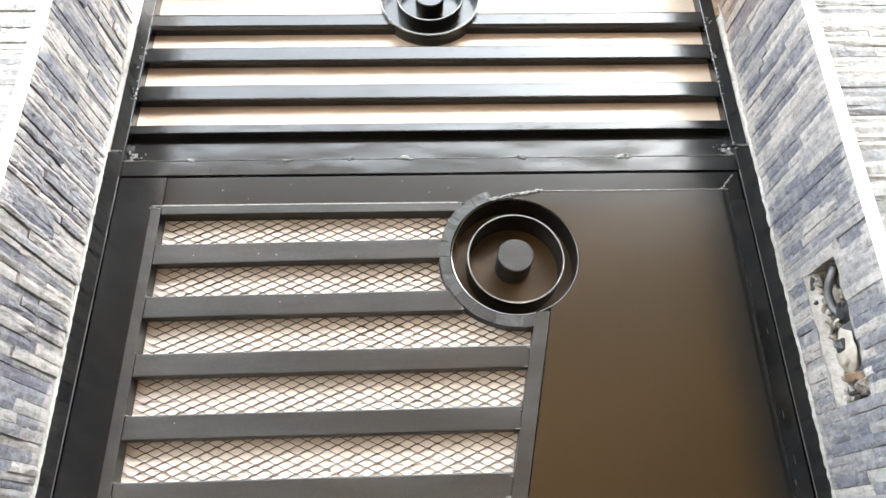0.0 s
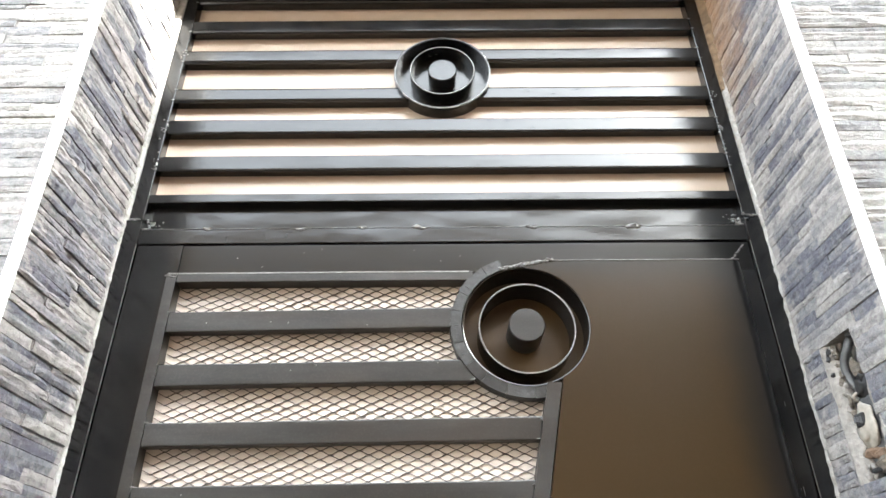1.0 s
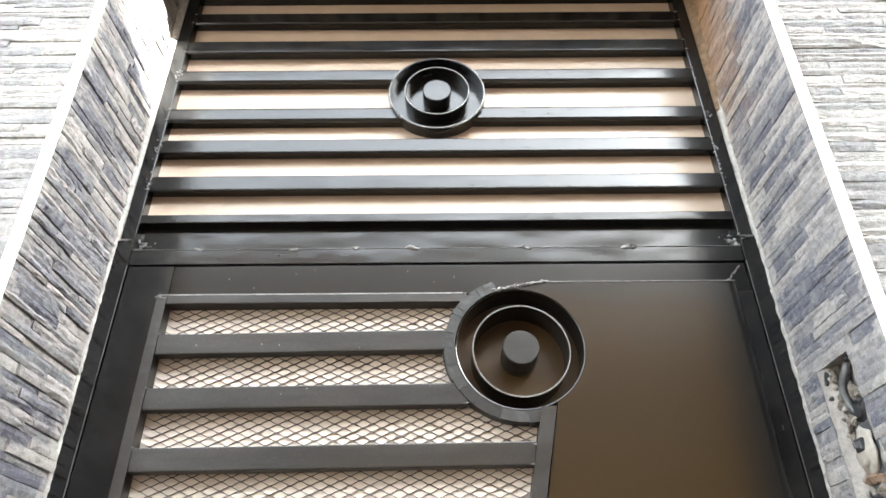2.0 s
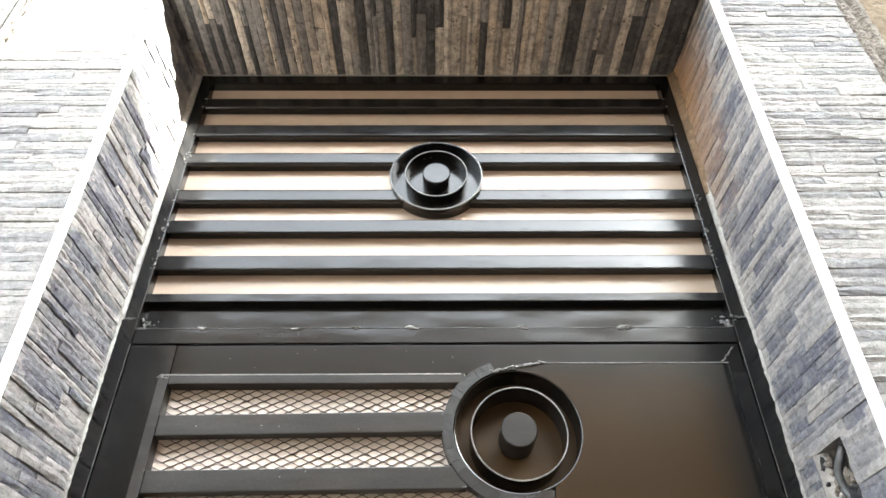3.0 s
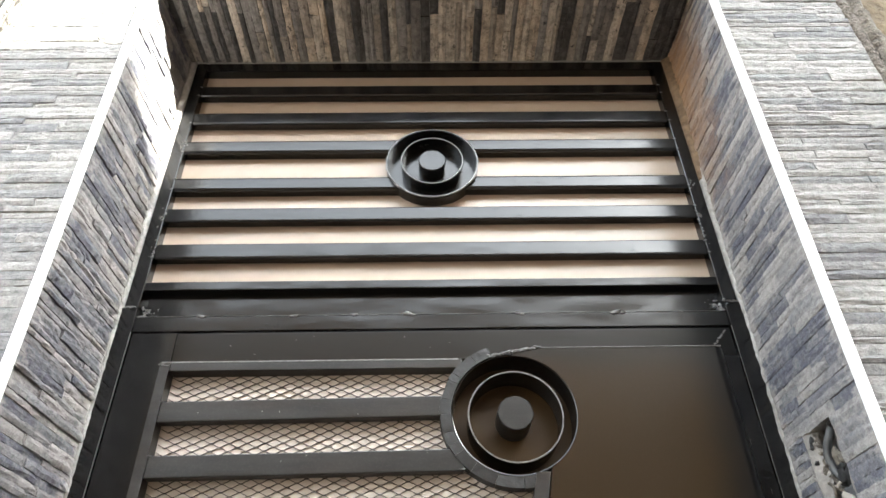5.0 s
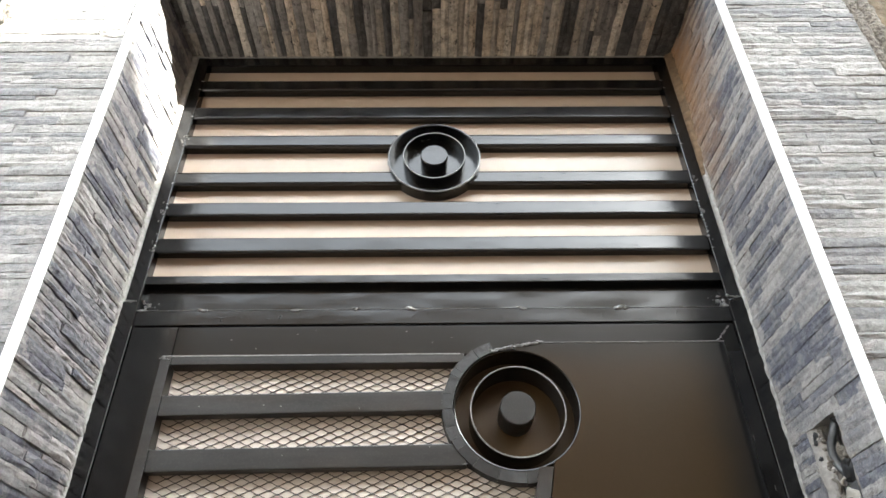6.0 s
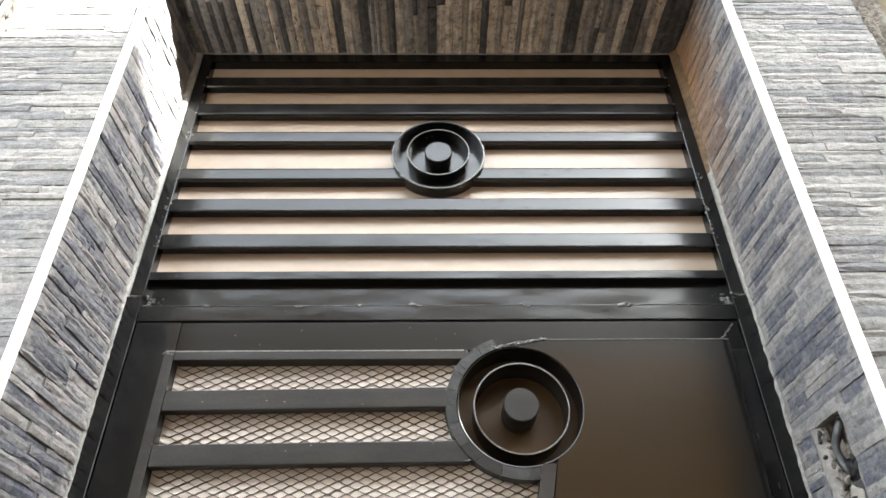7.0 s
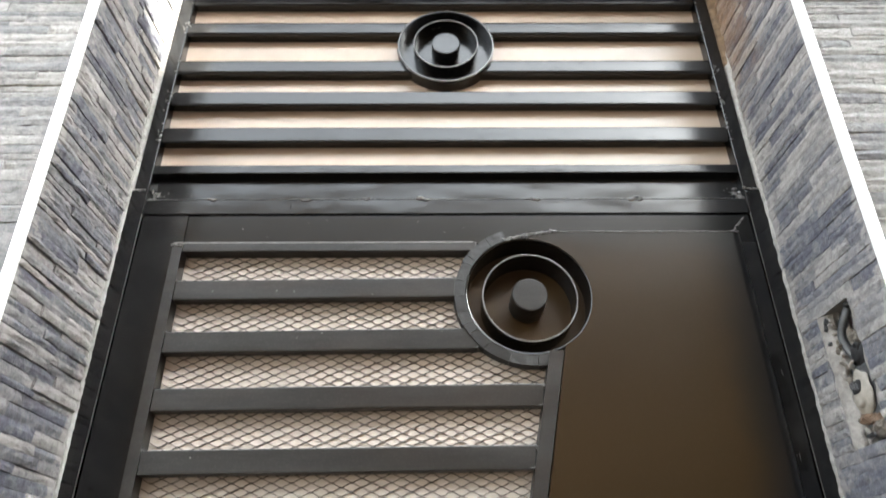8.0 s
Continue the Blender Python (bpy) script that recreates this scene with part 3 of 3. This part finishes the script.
# brown sheet to the right of the slanted stile, cut round the ring
R = 0.0968
rows = []
for i in range(141):
    z = 0.10 + (1.8233 - 0.10) * i / 40 if i <= 40 else 1.8233 + (2.045 - 1.8233) * (i - 40) / 100
    d = abs(z - CZ)
    x = stile_in(z) + 0.0228 if z > LOW - 0.035 else stile_in(LOW) - 0.02
    if d < R:
        x = max(x if z < CZ else 0, CX + math.sqrt(R * R - d * d))
    elif z > CZ:
        x = CX + 0.004
    rows.append((z, x, 0.460))
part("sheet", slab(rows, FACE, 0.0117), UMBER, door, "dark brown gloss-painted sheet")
part("lower_sheet", box(-0.438, 0.060, FACE, 0.0117, 0.10, LOW - 0.0365, 0.001), UMBER, door, "dark brown gloss-painted sheet")
bm = bmesh.new()                                        # the sheet's hinge side is rolled back to the leaf
cols = []
for i in range(25):
    t = radians(90 * i / 24)
    cols.append([bm.verts.new((0.460 + 0.027 * math.sin(t), FACE + 0.0515 * (1 - math.cos(t)), z)) for z in (0.10, 2.045)])
for p, q in zip(cols, cols[1:]):
    bm.faces.new((p[0], q[0], q[1], p[1]))
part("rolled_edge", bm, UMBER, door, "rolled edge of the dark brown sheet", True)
bm = prism(bmesh.new(), [(0.4595 + 0.0265 * math.sin(radians(10 * i)), FACE + 0.001 + 0.0505 * (1 - math.cos(radians(10 * i)))) for i in range(10)] + [(0.4595, 0.0115)], 2.0415, 2.0446)
part("rolled_cap", bm, UMBER, door)
# the top bar's highlight is laid on as a pale strip
part("bar_edge", box(-0.436, 0.040, FACE - 0.0006, FACE + 0.001, 2.0252, 2.0274), EDGE, door, "rubbed strip carrying the top bar's bright highlight")
rng = random.Random(21)
for _ in range(6):                                       # paint chips down the hinge side
    x, z, h = rng.uniform(0.492, 0.508), rng.uniform(1.5993, 2.025), rng.uniform(0.002, 0.014)
    part("paint_chip", box(x, x + 0.0006, 0.0009, 0.0016, z, z + h), EDGE, door, "bare scratch in the paint")
part("sheet_seam", box(0.172, 0.472, FACE - 0.0012, FACE + 0.002, 2.044, 2.0456, 0.0004, 1), EDGE, door, "thin rubbed sheet edge")
part("ring_wall", lathe(CX, CZ, [(0.0984, 0.0112), (0.0984, FACE + 0.0008), (0.0968, FACE + 0.0002), (0.0955, FACE + 0.0008), (0.0955, 0.0112)]), BLACK, door)
part("ring_plate", lathe(CX, CZ, [(0.0954, 0.0095), (0.0954, 0.0112), (0.001, 0.0112), (0.001, 0.0090)]), UMBER_LIT, door, "brown painted plate, lightened for the golden light in the ring")
rng = random.Random(5)
bm = bmesh.new()
a = 108.0
while a < 279:
    da = min(rng.uniform(6, 22), 286 - a)
    dy = rng.uniform(-0.0006, 0.0006)
    seg = lathe(CX, CZ, [(0.0985, FACE + 0.014), (0.0985, FACE - 0.002 + dy), (0.1155 + rng.uniform(-0.001, 0.001), FACE - 0.0015 - dy), (0.1165, FACE + 0.014)], a, a + da - 0.25, 8)
    a += da
    tmp = bpy.data.meshes.new("flange_piece")
    seg.to_mesh(tmp)
    seg.free()
    bm.from_mesh(tmp)
    bpy.data.meshes.remove(tmp)
part("ring_flange", bm, WORN, door, "notched grey-black ring flange")
part("inner_ring", lathe(CX + 0.001, CZ - 0.0055, [(0.0738, 0.0100), (0.0738, FACE - 0.001), (0.0712, FACE - 0.001), (0.0712, 0.0100)]), BLACK, door)
part("ring_edge", lathe(CX + 0.001, CZ - 0.0055, [(0.0738, FACE - 0.0009), (0.0733, FACE - 0.0018), (0.0717, FACE - 0.0018), (0.0712, FACE - 0.0009)]), EDGE, door, "rubbed steel ring edge")
part("boss", lathe(CX + 0.001, CZ - 0.001, [(0.0275, 0.0100), (0.0275, FACE), (0.0262, FACE - 0.0015), (0.001, FACE - 0.0015)], closed=False), GREY, door)
beads("ring_weld", door, [(0.093 + 0.0085 * i, FACE - 0.001, 2.031 + 0.0016 * i + 0.0015 * (i % 2), 0.0062) for i in range(10)], 77, "lumpy bare weld along the ring")
rng = random.Random(78)
for k in range(13):                                     # a jagged crack in the filler, from the sheet's edge up to the frame
    bm = bmesh.new()
    blob(bm, (0.4780 + 0.0024 * k + (0.0012 if k % 3 == 1 else 0.0), 0.0030, 2.0635 + 0.0027 * k + (0.0016 if k % 4 == 2 else 0.0)), (0.0020, 0.0008, rng.uniform(0.0013, 0.0026)), rng, 1)
    part("crack_filler", bm, WELD, door, "pale cracked filler at the corner")
beads("corner_weld", door, [(-0.436, FACE, 2.024, 0.005), (-0.430, FACE, 2.021, 0.005)], 79)
rng = random.Random(8)
bm = bmesh.new()
for _ in range(11):
    blob(bm, (rng.uniform(-0.40, 0.46), 0.0035, rng.uniform(2.049, 2.0954)), (0.0010, 0.0005, 0.0008), rng, 1)
for _ in range(14):
    blob(bm, (rng.uniform(-0.47, -0.445), 0.0115, rng.uniform(1.9341, 2.0551)), (0.0010, 0.0005, 0.0010), rng, 1)
for _ in range(8):
    blob(bm, (rng.uniform(-0.4, 0.0), FACE, rng.choice((1.9392, 1.8686, 1.7828, 1.6934)) + rng.uniform(-0.006, 0.006)), (0.0011, 0.0006, 0.0012), rng, 1)
tagged(part("weld_spatter", bm, WELD, door, "small drops of weld spatter"), kind="stuff")

# ---- wiring recess in the right reveal ----
unit = thing("wiring_box", (0.60, -0.055, 1.6934), "broken-open wiring recess with grey conduit and cream connector", "wiring box")


def tube(points, radius, name, mat, label):
    cu = bpy.data.curves.new(name, "CURVE")
    cu.dimensions, cu.bevel_depth, cu.bevel_resolution = "3D", radius, 4
    sp = cu.splines.new("BEZIER")
    sp.bezier_points.add(len(points) - 1)
    for p, co in zip(sp.bezier_points, points):
        p.co, p.handle_left_type, p.handle_right_type = co, "AUTO", "AUTO"
    ob = new(name, cu)
    me = bpy.data.meshes.new_from_object(ob)
    bpy.data.objects.remove(ob)
    me.materials.append(mat)
    me.polygons.foreach_set("use_smooth", [True] * len(me.polygons))
    return tagged(place_under(new(name, me), unit), label)


def lump(name, mat, label, spots, seed):
    bm = bmesh.new()
    rng = random.Random(seed)
    for at, size in spots:
        blob(bm, at, size, rng, 3)
    return part(name, bm, mat, unit, label, True)


def chips(name, mat, label, spots, seed):
    """Sharp broken bits: squashed, turned blocks in one heap."""
    rng = random.Random(seed)
    bm = bmesh.new()
    for at, size in spots:
        r = bmesh.ops.create_icosphere(bm, subdivisions=1, radius=1.0)
        turn = Euler((rng.uniform(0, 6), rng.uniform(0, 6), rng.uniform(0, 6))).to_matrix()
        for v in r["verts"]:
            c = turn @ (v.co * rng.uniform(0.75, 1.25))
            v.co = Vector((at[0] + c.x * size[0], at[1] + c.y * size[1], at[2] + c.z * size[2]))
    return part(name, bm, mat, unit, label)


conduit = tube([(0.566, -0.106, 1.884), (0.559, -0.103, 1.869), (0.5565, -0.089, 1.851), (0.559, -0.085, 1.830), (0.566, -0.090, 1.812), (0.574, -0.094, 1.802)], 0.0056, "conduit", PVC, "bent grey conduit with faded marking")
for k in range(4):
    m = box(0.5506, 0.5519, -0.0835 + 0.0005 * k, -0.0795 + 0.0005 * k, 1.8455 - 0.0064 * k, 1.8492 - 0.0064 * k, 0.0004, 1)
    place_under(tagged(link("marking", m, CREAM), "faded pale marking"), conduit)
tube([(0.560, -0.068, 1.818), (0.5535, -0.071, 1.812), (0.551, -0.079, 1.808), (0.5505, -0.0855, 1.801), (0.553, -0.081, 1.7935), (0.556, -0.073, 1.796), (0.562, -0.068, 1.790)], 0.0022, "cable", SAND, "frayed cream cable")
tube([(0.566, -0.098, 1.809), (0.556, -0.095, 1.806), (0.554, -0.090, 1.802), (0.560, -0.086, 1.797)], 0.0018, "cable", CREAM, "frayed cream cable")
part("back_box", box(0.561, 0.590, -0.1345, -0.072, 1.716, 1.801, 0.005), PVC, unit, "grey plastic back box")
# solid black lumps stand for the shade inside the torn openings
lump("cavity_shade", DARK, "black lump for the shade in the torn-open box", [((0.562, -0.104, 1.815), (0.006, 0.017, 0.016)), ((0.560, -0.110, 1.826), (0.005, 0.010, 0.010))], 4)
lump("torn_hole_shade", DARK, "black lump for the shaded hole over the conduit", [((0.560, -0.114, 1.883), (0.005, 0.007, 0.005))], 9)
lump("connector", CREAM, "oval cream connector", [((0.5570, -0.0925, 1.763), (0.006, 0.0235, 0.027))], 3)
part("terminal", box(0.5495, 0.5575, -0.1015, -0.0825, 1.762, 1.779, 0.002), DARK, unit, "dark charred terminal")
for k in range(3):
    part("terminal_clip", box(0.5482, 0.5498, -0.0985 + 0.006 * k, -0.0945 + 0.006 * k, 1.765 + 0.002 * k, 1.774 + 0.001 * k, 0.0004, 1), PVC, unit)
chips("brick_chip", BRICK, "broken red brick", [((0.562, -0.082, 1.730), (0.011, 0.020, 0.009)), ((0.564, -0.112, 1.722), (0.012, 0.020, 0.009)), ((0.566, -0.096, 1.727), (0.010, 0.016, 0.008))], 6)
for k, spot in enumerate([((0.5555, -0.109, 1.839), (0.006, 0.010, 0.015)), ((0.5575, -0.118, 1.834), (0.006, 0.009, 0.011)), ((0.5550, -0.112, 1.711), (0.008, 0.021, 0.013)),
      ((0.556, -0.076, 1.870), (0.006, 0.008, 0.012)), ((0.556, -0.080, 1.778), (0.006, 0.006, 0.012)), ((0.558, -0.128, 1.704), (0.007, 0.010, 0.009)), ((0.556, -0.072, 1.828), (0.006, 0.007, 0.014))]):
    chips("plaster_lump", SAND, "pale lump of broken plaster", [spot], 7 + k)
# flat dark chips stand for shaded holes; the plaster isn't pierced
for k, spot in enumerate([((0.5502, -0.0705, 1.8735), (0.0030, 0.009, 0.006)), ((0.5502, -0.066, 1.866), (0.0030, 0.005, 0.008)), ((0.5500, -0.0655, 1.841), (0.0028, 0.006, 0.005)), ((0.5505, -0.094, 1.7045), (0.0030, 0.012, 0.0035))]):
    chips("chipped_hole_shade", DARK, "dark chip for a shaded hole in the plaster", [spot], 27 + k)


def rim_part(ring_at, z0, z1, steps, seed, amp):
    ob = rough_strip("plaster_rim", PLASTER, ring_at, z0, z1, steps, "crumbled pale plaster rim", seed, amp)
    del ob["category"]
    del ob["kind"]
    place_under(ob, unit)


rim_part(lambda z: [(0.5485, -0.0500), (0.5478, -0.0560), (0.5486, -0.0650 + 0.003 * math.sin(z * 140)), (0.5540, -0.074 + 0.005 * math.sin(z * 75)), (0.568, -0.078), (0.585, -0.0525)], 1.688, 1.890, 110, 4.4, 0.0026)
rim_part(lambda z: [(0.5495, -0.1400), (0.5485, -0.1365), (0.5500, -0.1320 + 0.002 * math.sin(z * 120)), (0.566, -0.1310), (0.585, -0.1385)], 1.690, 1.888, 100, 8.4, 0.0020)
rng = random.Random(17)
for k in range(26):                                     # crumbs of plaster clinging to the inner side
    z = rng.uniform(1.700, 1.882)
    chips("plaster_crumb", PLASTER if k % 3 else SAND, "crumb of pale plaster", [((rng.uniform(0.552, 0.560), rng.uniform(-0.083, -0.069), z), (rng.uniform(0.002, 0.005), rng.uniform(0.003, 0.006), rng.uniform(0.003, 0.008)))], 60 + k)

# ---- corner trims ----
def trim_plan(s, z):
    """A rounded plastic corner strip round the street edge of a reveal."""
    x, y = s * (outer(z) - 0.0005), FRONT - 0.002
    return [(x, y + 0.006), (x - s * 0.0006, y - 0.002), (x + s * 0.001, y - 0.0050), (x + s * 0.004, y - 0.0065), (x + s * 0.0100, y - 0.0060), (x + s * 0.0110, y + 0.004), (x + s * 0.005, y + 0.006)]


for s, name in ((-1, "trim_left"), (1, "trim_right")):
    tagged(link(name, loft(bmesh.new(), lambda z: trim_plan(s, z), 0.0, SOFFIT + 0.010), TRIM), "white plastic corner trim along the stone edge", "trim", kind="structure")
tagged(link("trim_top", box(-outer(SOFFIT) - 0.014, outer(SOFFIT) + 0.014, FRONT - 0.0145, FRONT + 0.004, SOFFIT - 0.003, SOFFIT + 0.013, 0.004), TRIM),
       "white plastic corner trim along the lintel edge", "trim", kind="structure")


# ---- ledger stones ----
def stone_mesh(seed, mat, rough=0.10, sunk=0.16):
    """A unit strip (along x, front towards -y, height along z) with a cleft front and uneven ends."""
    rng = random.Random(seed)
    bm = bmesh.new()
    nx, nz = 8, 2
    grid = []
    for j in range(nz + 1):
        row = []
        for i in range(nx + 1):
            edge = i in (0, nx) or j in (0, nz)
            y = -1.0 + rng.uniform(-rough, rough) + (sunk if edge else 0.0)
            row.append(bm.verts.new((i / nx + (0 if i in (0, nx) else rng.uniform(-0.03, 0.03)), y, j / nz + (rng.uniform(-0.045, 0.045) if 0 < i < nx else 0))))
        grid.append(row)
    for j in range(nz):
        for i in range(nx):
            bm.faces.new((grid[j][i], grid[j][i + 1], grid[j + 1][i + 1], grid[j + 1][i]))
    rim = grid[0] + [r[-1] for r in grid[1:]] + grid[-1][-2::-1] + [r[0] for r in grid[-2:0:-1]]
    back = [bm.verts.new((v.co.x, 0.0, v.co.z)) for v in rim]
    k = len(rim)
    for i in range(k):
        bm.faces.new((rim[i], back[i], back[(i + 1) % k], rim[(i + 1) % k]))
    me = bpy.data.meshes.new("stone")
    bmesh.ops.recalc_face_normals(bm, faces=bm.faces)
    bm.to_mesh(me)
    bm.free()
    me.materials.append(mat)
    return me


def clad(parent, mat, at, u, v, length, height, seed, skip=None, joined=False, longest=0.26, thick=(0.013, 0.016, 0.018, 0.020, 0.023), flat=0, ends=None):
    """Courses of stone strips from a corner: along u, stacked along v, facing out along -(v x u); ends(z) moves the ends of each course."""
    rng = random.Random(seed)
    u, v = Vector(u).normalized(), Vector(v).normalized()
    back = v.cross(u)
    meshes = [stone_mesh(seed * 31 + i, mat, *((0.16, 0.22), (0.12, 0.12), (0.14, 0.16), (0.12, 0.16))[flat]) for i in range(7)]
    gap = (0.0010, 0.0005, 0.0008, 0.0007)[flat]
    made, h = [], 0.0
    while h < height - 0.004:
        t = min(rng.choice(thick), height - h)
        p = 0.0
        if ends:
            corner, far = (Vector((*c, at[2])) for c in ends(at[2] + h + t / 2))
            length, u = (far - corner).length, (far - corner).normalized()
            back = v.cross(u)
        else:
            corner = Vector(at)
        first = True
        while p < length - 0.002:
            w = rng.uniform(0.05, longest * 0.8) if first else rng.uniform(longest * 0.35, longest)
            first = False
            if length - p - w < 0.04:
                w = length - p
            depth = SK * rng.choice(((0.80, 0.9, 1.0, 1.08, 1.2), (0.85, 0.95, 1.0, 1.06, 1.16), (0.78, 0.9, 1.0, 1.12, 1.3), (0.85, 0.93, 1.0, 1.08, 1.18))[flat])
            o = corner + u * (p + gap / 2) + v * (h + gap / 2)
            full = w
            if skip and skip[1] < h + t / 2 < skip[2] and p < skip[0]:
                o, w = o + u * (skip[0] - p), p + w - skip[0]       # cut off at the recess
            if w > 0.01:
                m = Matrix.Translation(o) @ Matrix((u * (w - gap), back * depth, v * (t - gap))).transposed().to_4x4()
                made.append((rng.choice(meshes), m))
            p += full
        h += t
    if joined:
        verts, faces = [], []
        for me, m in made:
            k = len(verts)
            verts += [m @ x.co for x in me.vertices]
            faces += [[k + i for i in p.vertices] for p in me.polygons]
        me = bpy.data.meshes.new("stone_courses")
        me.from_pydata(verts, [], faces)
        me.materials.append(mat)
        place_under(tagged(new("stone_courses", me), "courses of grey ledger stone", kind="stuff"), parent)
        return
    for me, m in made:
        ob = new("stone", me)
        ob.matrix_world = m
        ob.parent = parent


COURSE = (0.010, 0.012, 0.014, 0.016, 0.019)
SEEN = 1.56                                             # the stones above this height are single pieces
for wall, s in ((wall_left, -1), (wall_right, 1)):
    for z0, z1, low in ((SEEN, SOFFIT, False), (0.0, SEEN, True)):
        # street face, from left to right
        y = FRONT + SK
        face = (lambda z: ((EDGE_LEFT, y), (-outer(z) - 0.0107, y))) if s < 0 else (lambda z: ((outer(z) + 0.0107, y), (EDGE_RIGHT - 0.0005, y)))
        clad(wall, STONE_FRONT, (0, 0, z0), (1, 0, 0), (0, 0, 1), 1, z1 - z0, 11 + s, joined=low, longest=0.27, flat=3, thick=(0.010, 0.012, 0.015, 0.017, 0.019), ends=face)
        # reveal, from the street to the frame or back
        if s < 0:
            clad(wall, STONE_SIDE, (0, 0, z0), (0, 1, 0), (0, 0, 1), 1, z1 - z0, 23, joined=low, thick=COURSE, longest=0.19, flat=2,
                 ends=lambda z: ((-outer(z) - SK, FRONT + 0.004), (-inner(z) - SK, 0.0)))
        else:
            back_to_street = lambda z: ((inner(z) + SK, 0.0), (outer(z) + SK, FRONT + 0.004))
            clad(wall, STONE_SIDE, (0, 0, z0), (0, -1, 0), (0, 0, 1), 1, z1 - z0, 29, ends=back_to_street,
                 skip=None if low else (0.136, RECESS[0] - SEEN, RECESS[1] - SEEN), joined=low, thick=COURSE, longest=0.20, flat=1)
            if not low:                                 # stones between the steel frame and the recess
                clad(wall, STONE_SIDE, (0, 0, RECESS[0]), (0, -1, 0), (0, 0, 1), 1, RECESS[1] - RECESS[0], 31, thick=COURSE, longest=0.07, flat=1,
                     ends=lambda z: ((inner(z) + SK, 0.0), (inner(z) + SK + 0.0003, -0.054)))
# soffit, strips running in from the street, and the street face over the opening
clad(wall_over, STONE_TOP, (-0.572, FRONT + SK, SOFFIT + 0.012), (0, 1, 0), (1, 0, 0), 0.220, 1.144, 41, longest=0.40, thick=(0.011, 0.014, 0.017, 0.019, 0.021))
clad(wall_over, STONE_FRONT, (EDGE_LEFT, FRONT + SK, SOFFIT + 0.014), (1, 0, 0), (0, 0, 1), EDGE_RIGHT - EDGE_LEFT, TOP - SOFFIT - 0.014, 47, joined=True, flat=3)
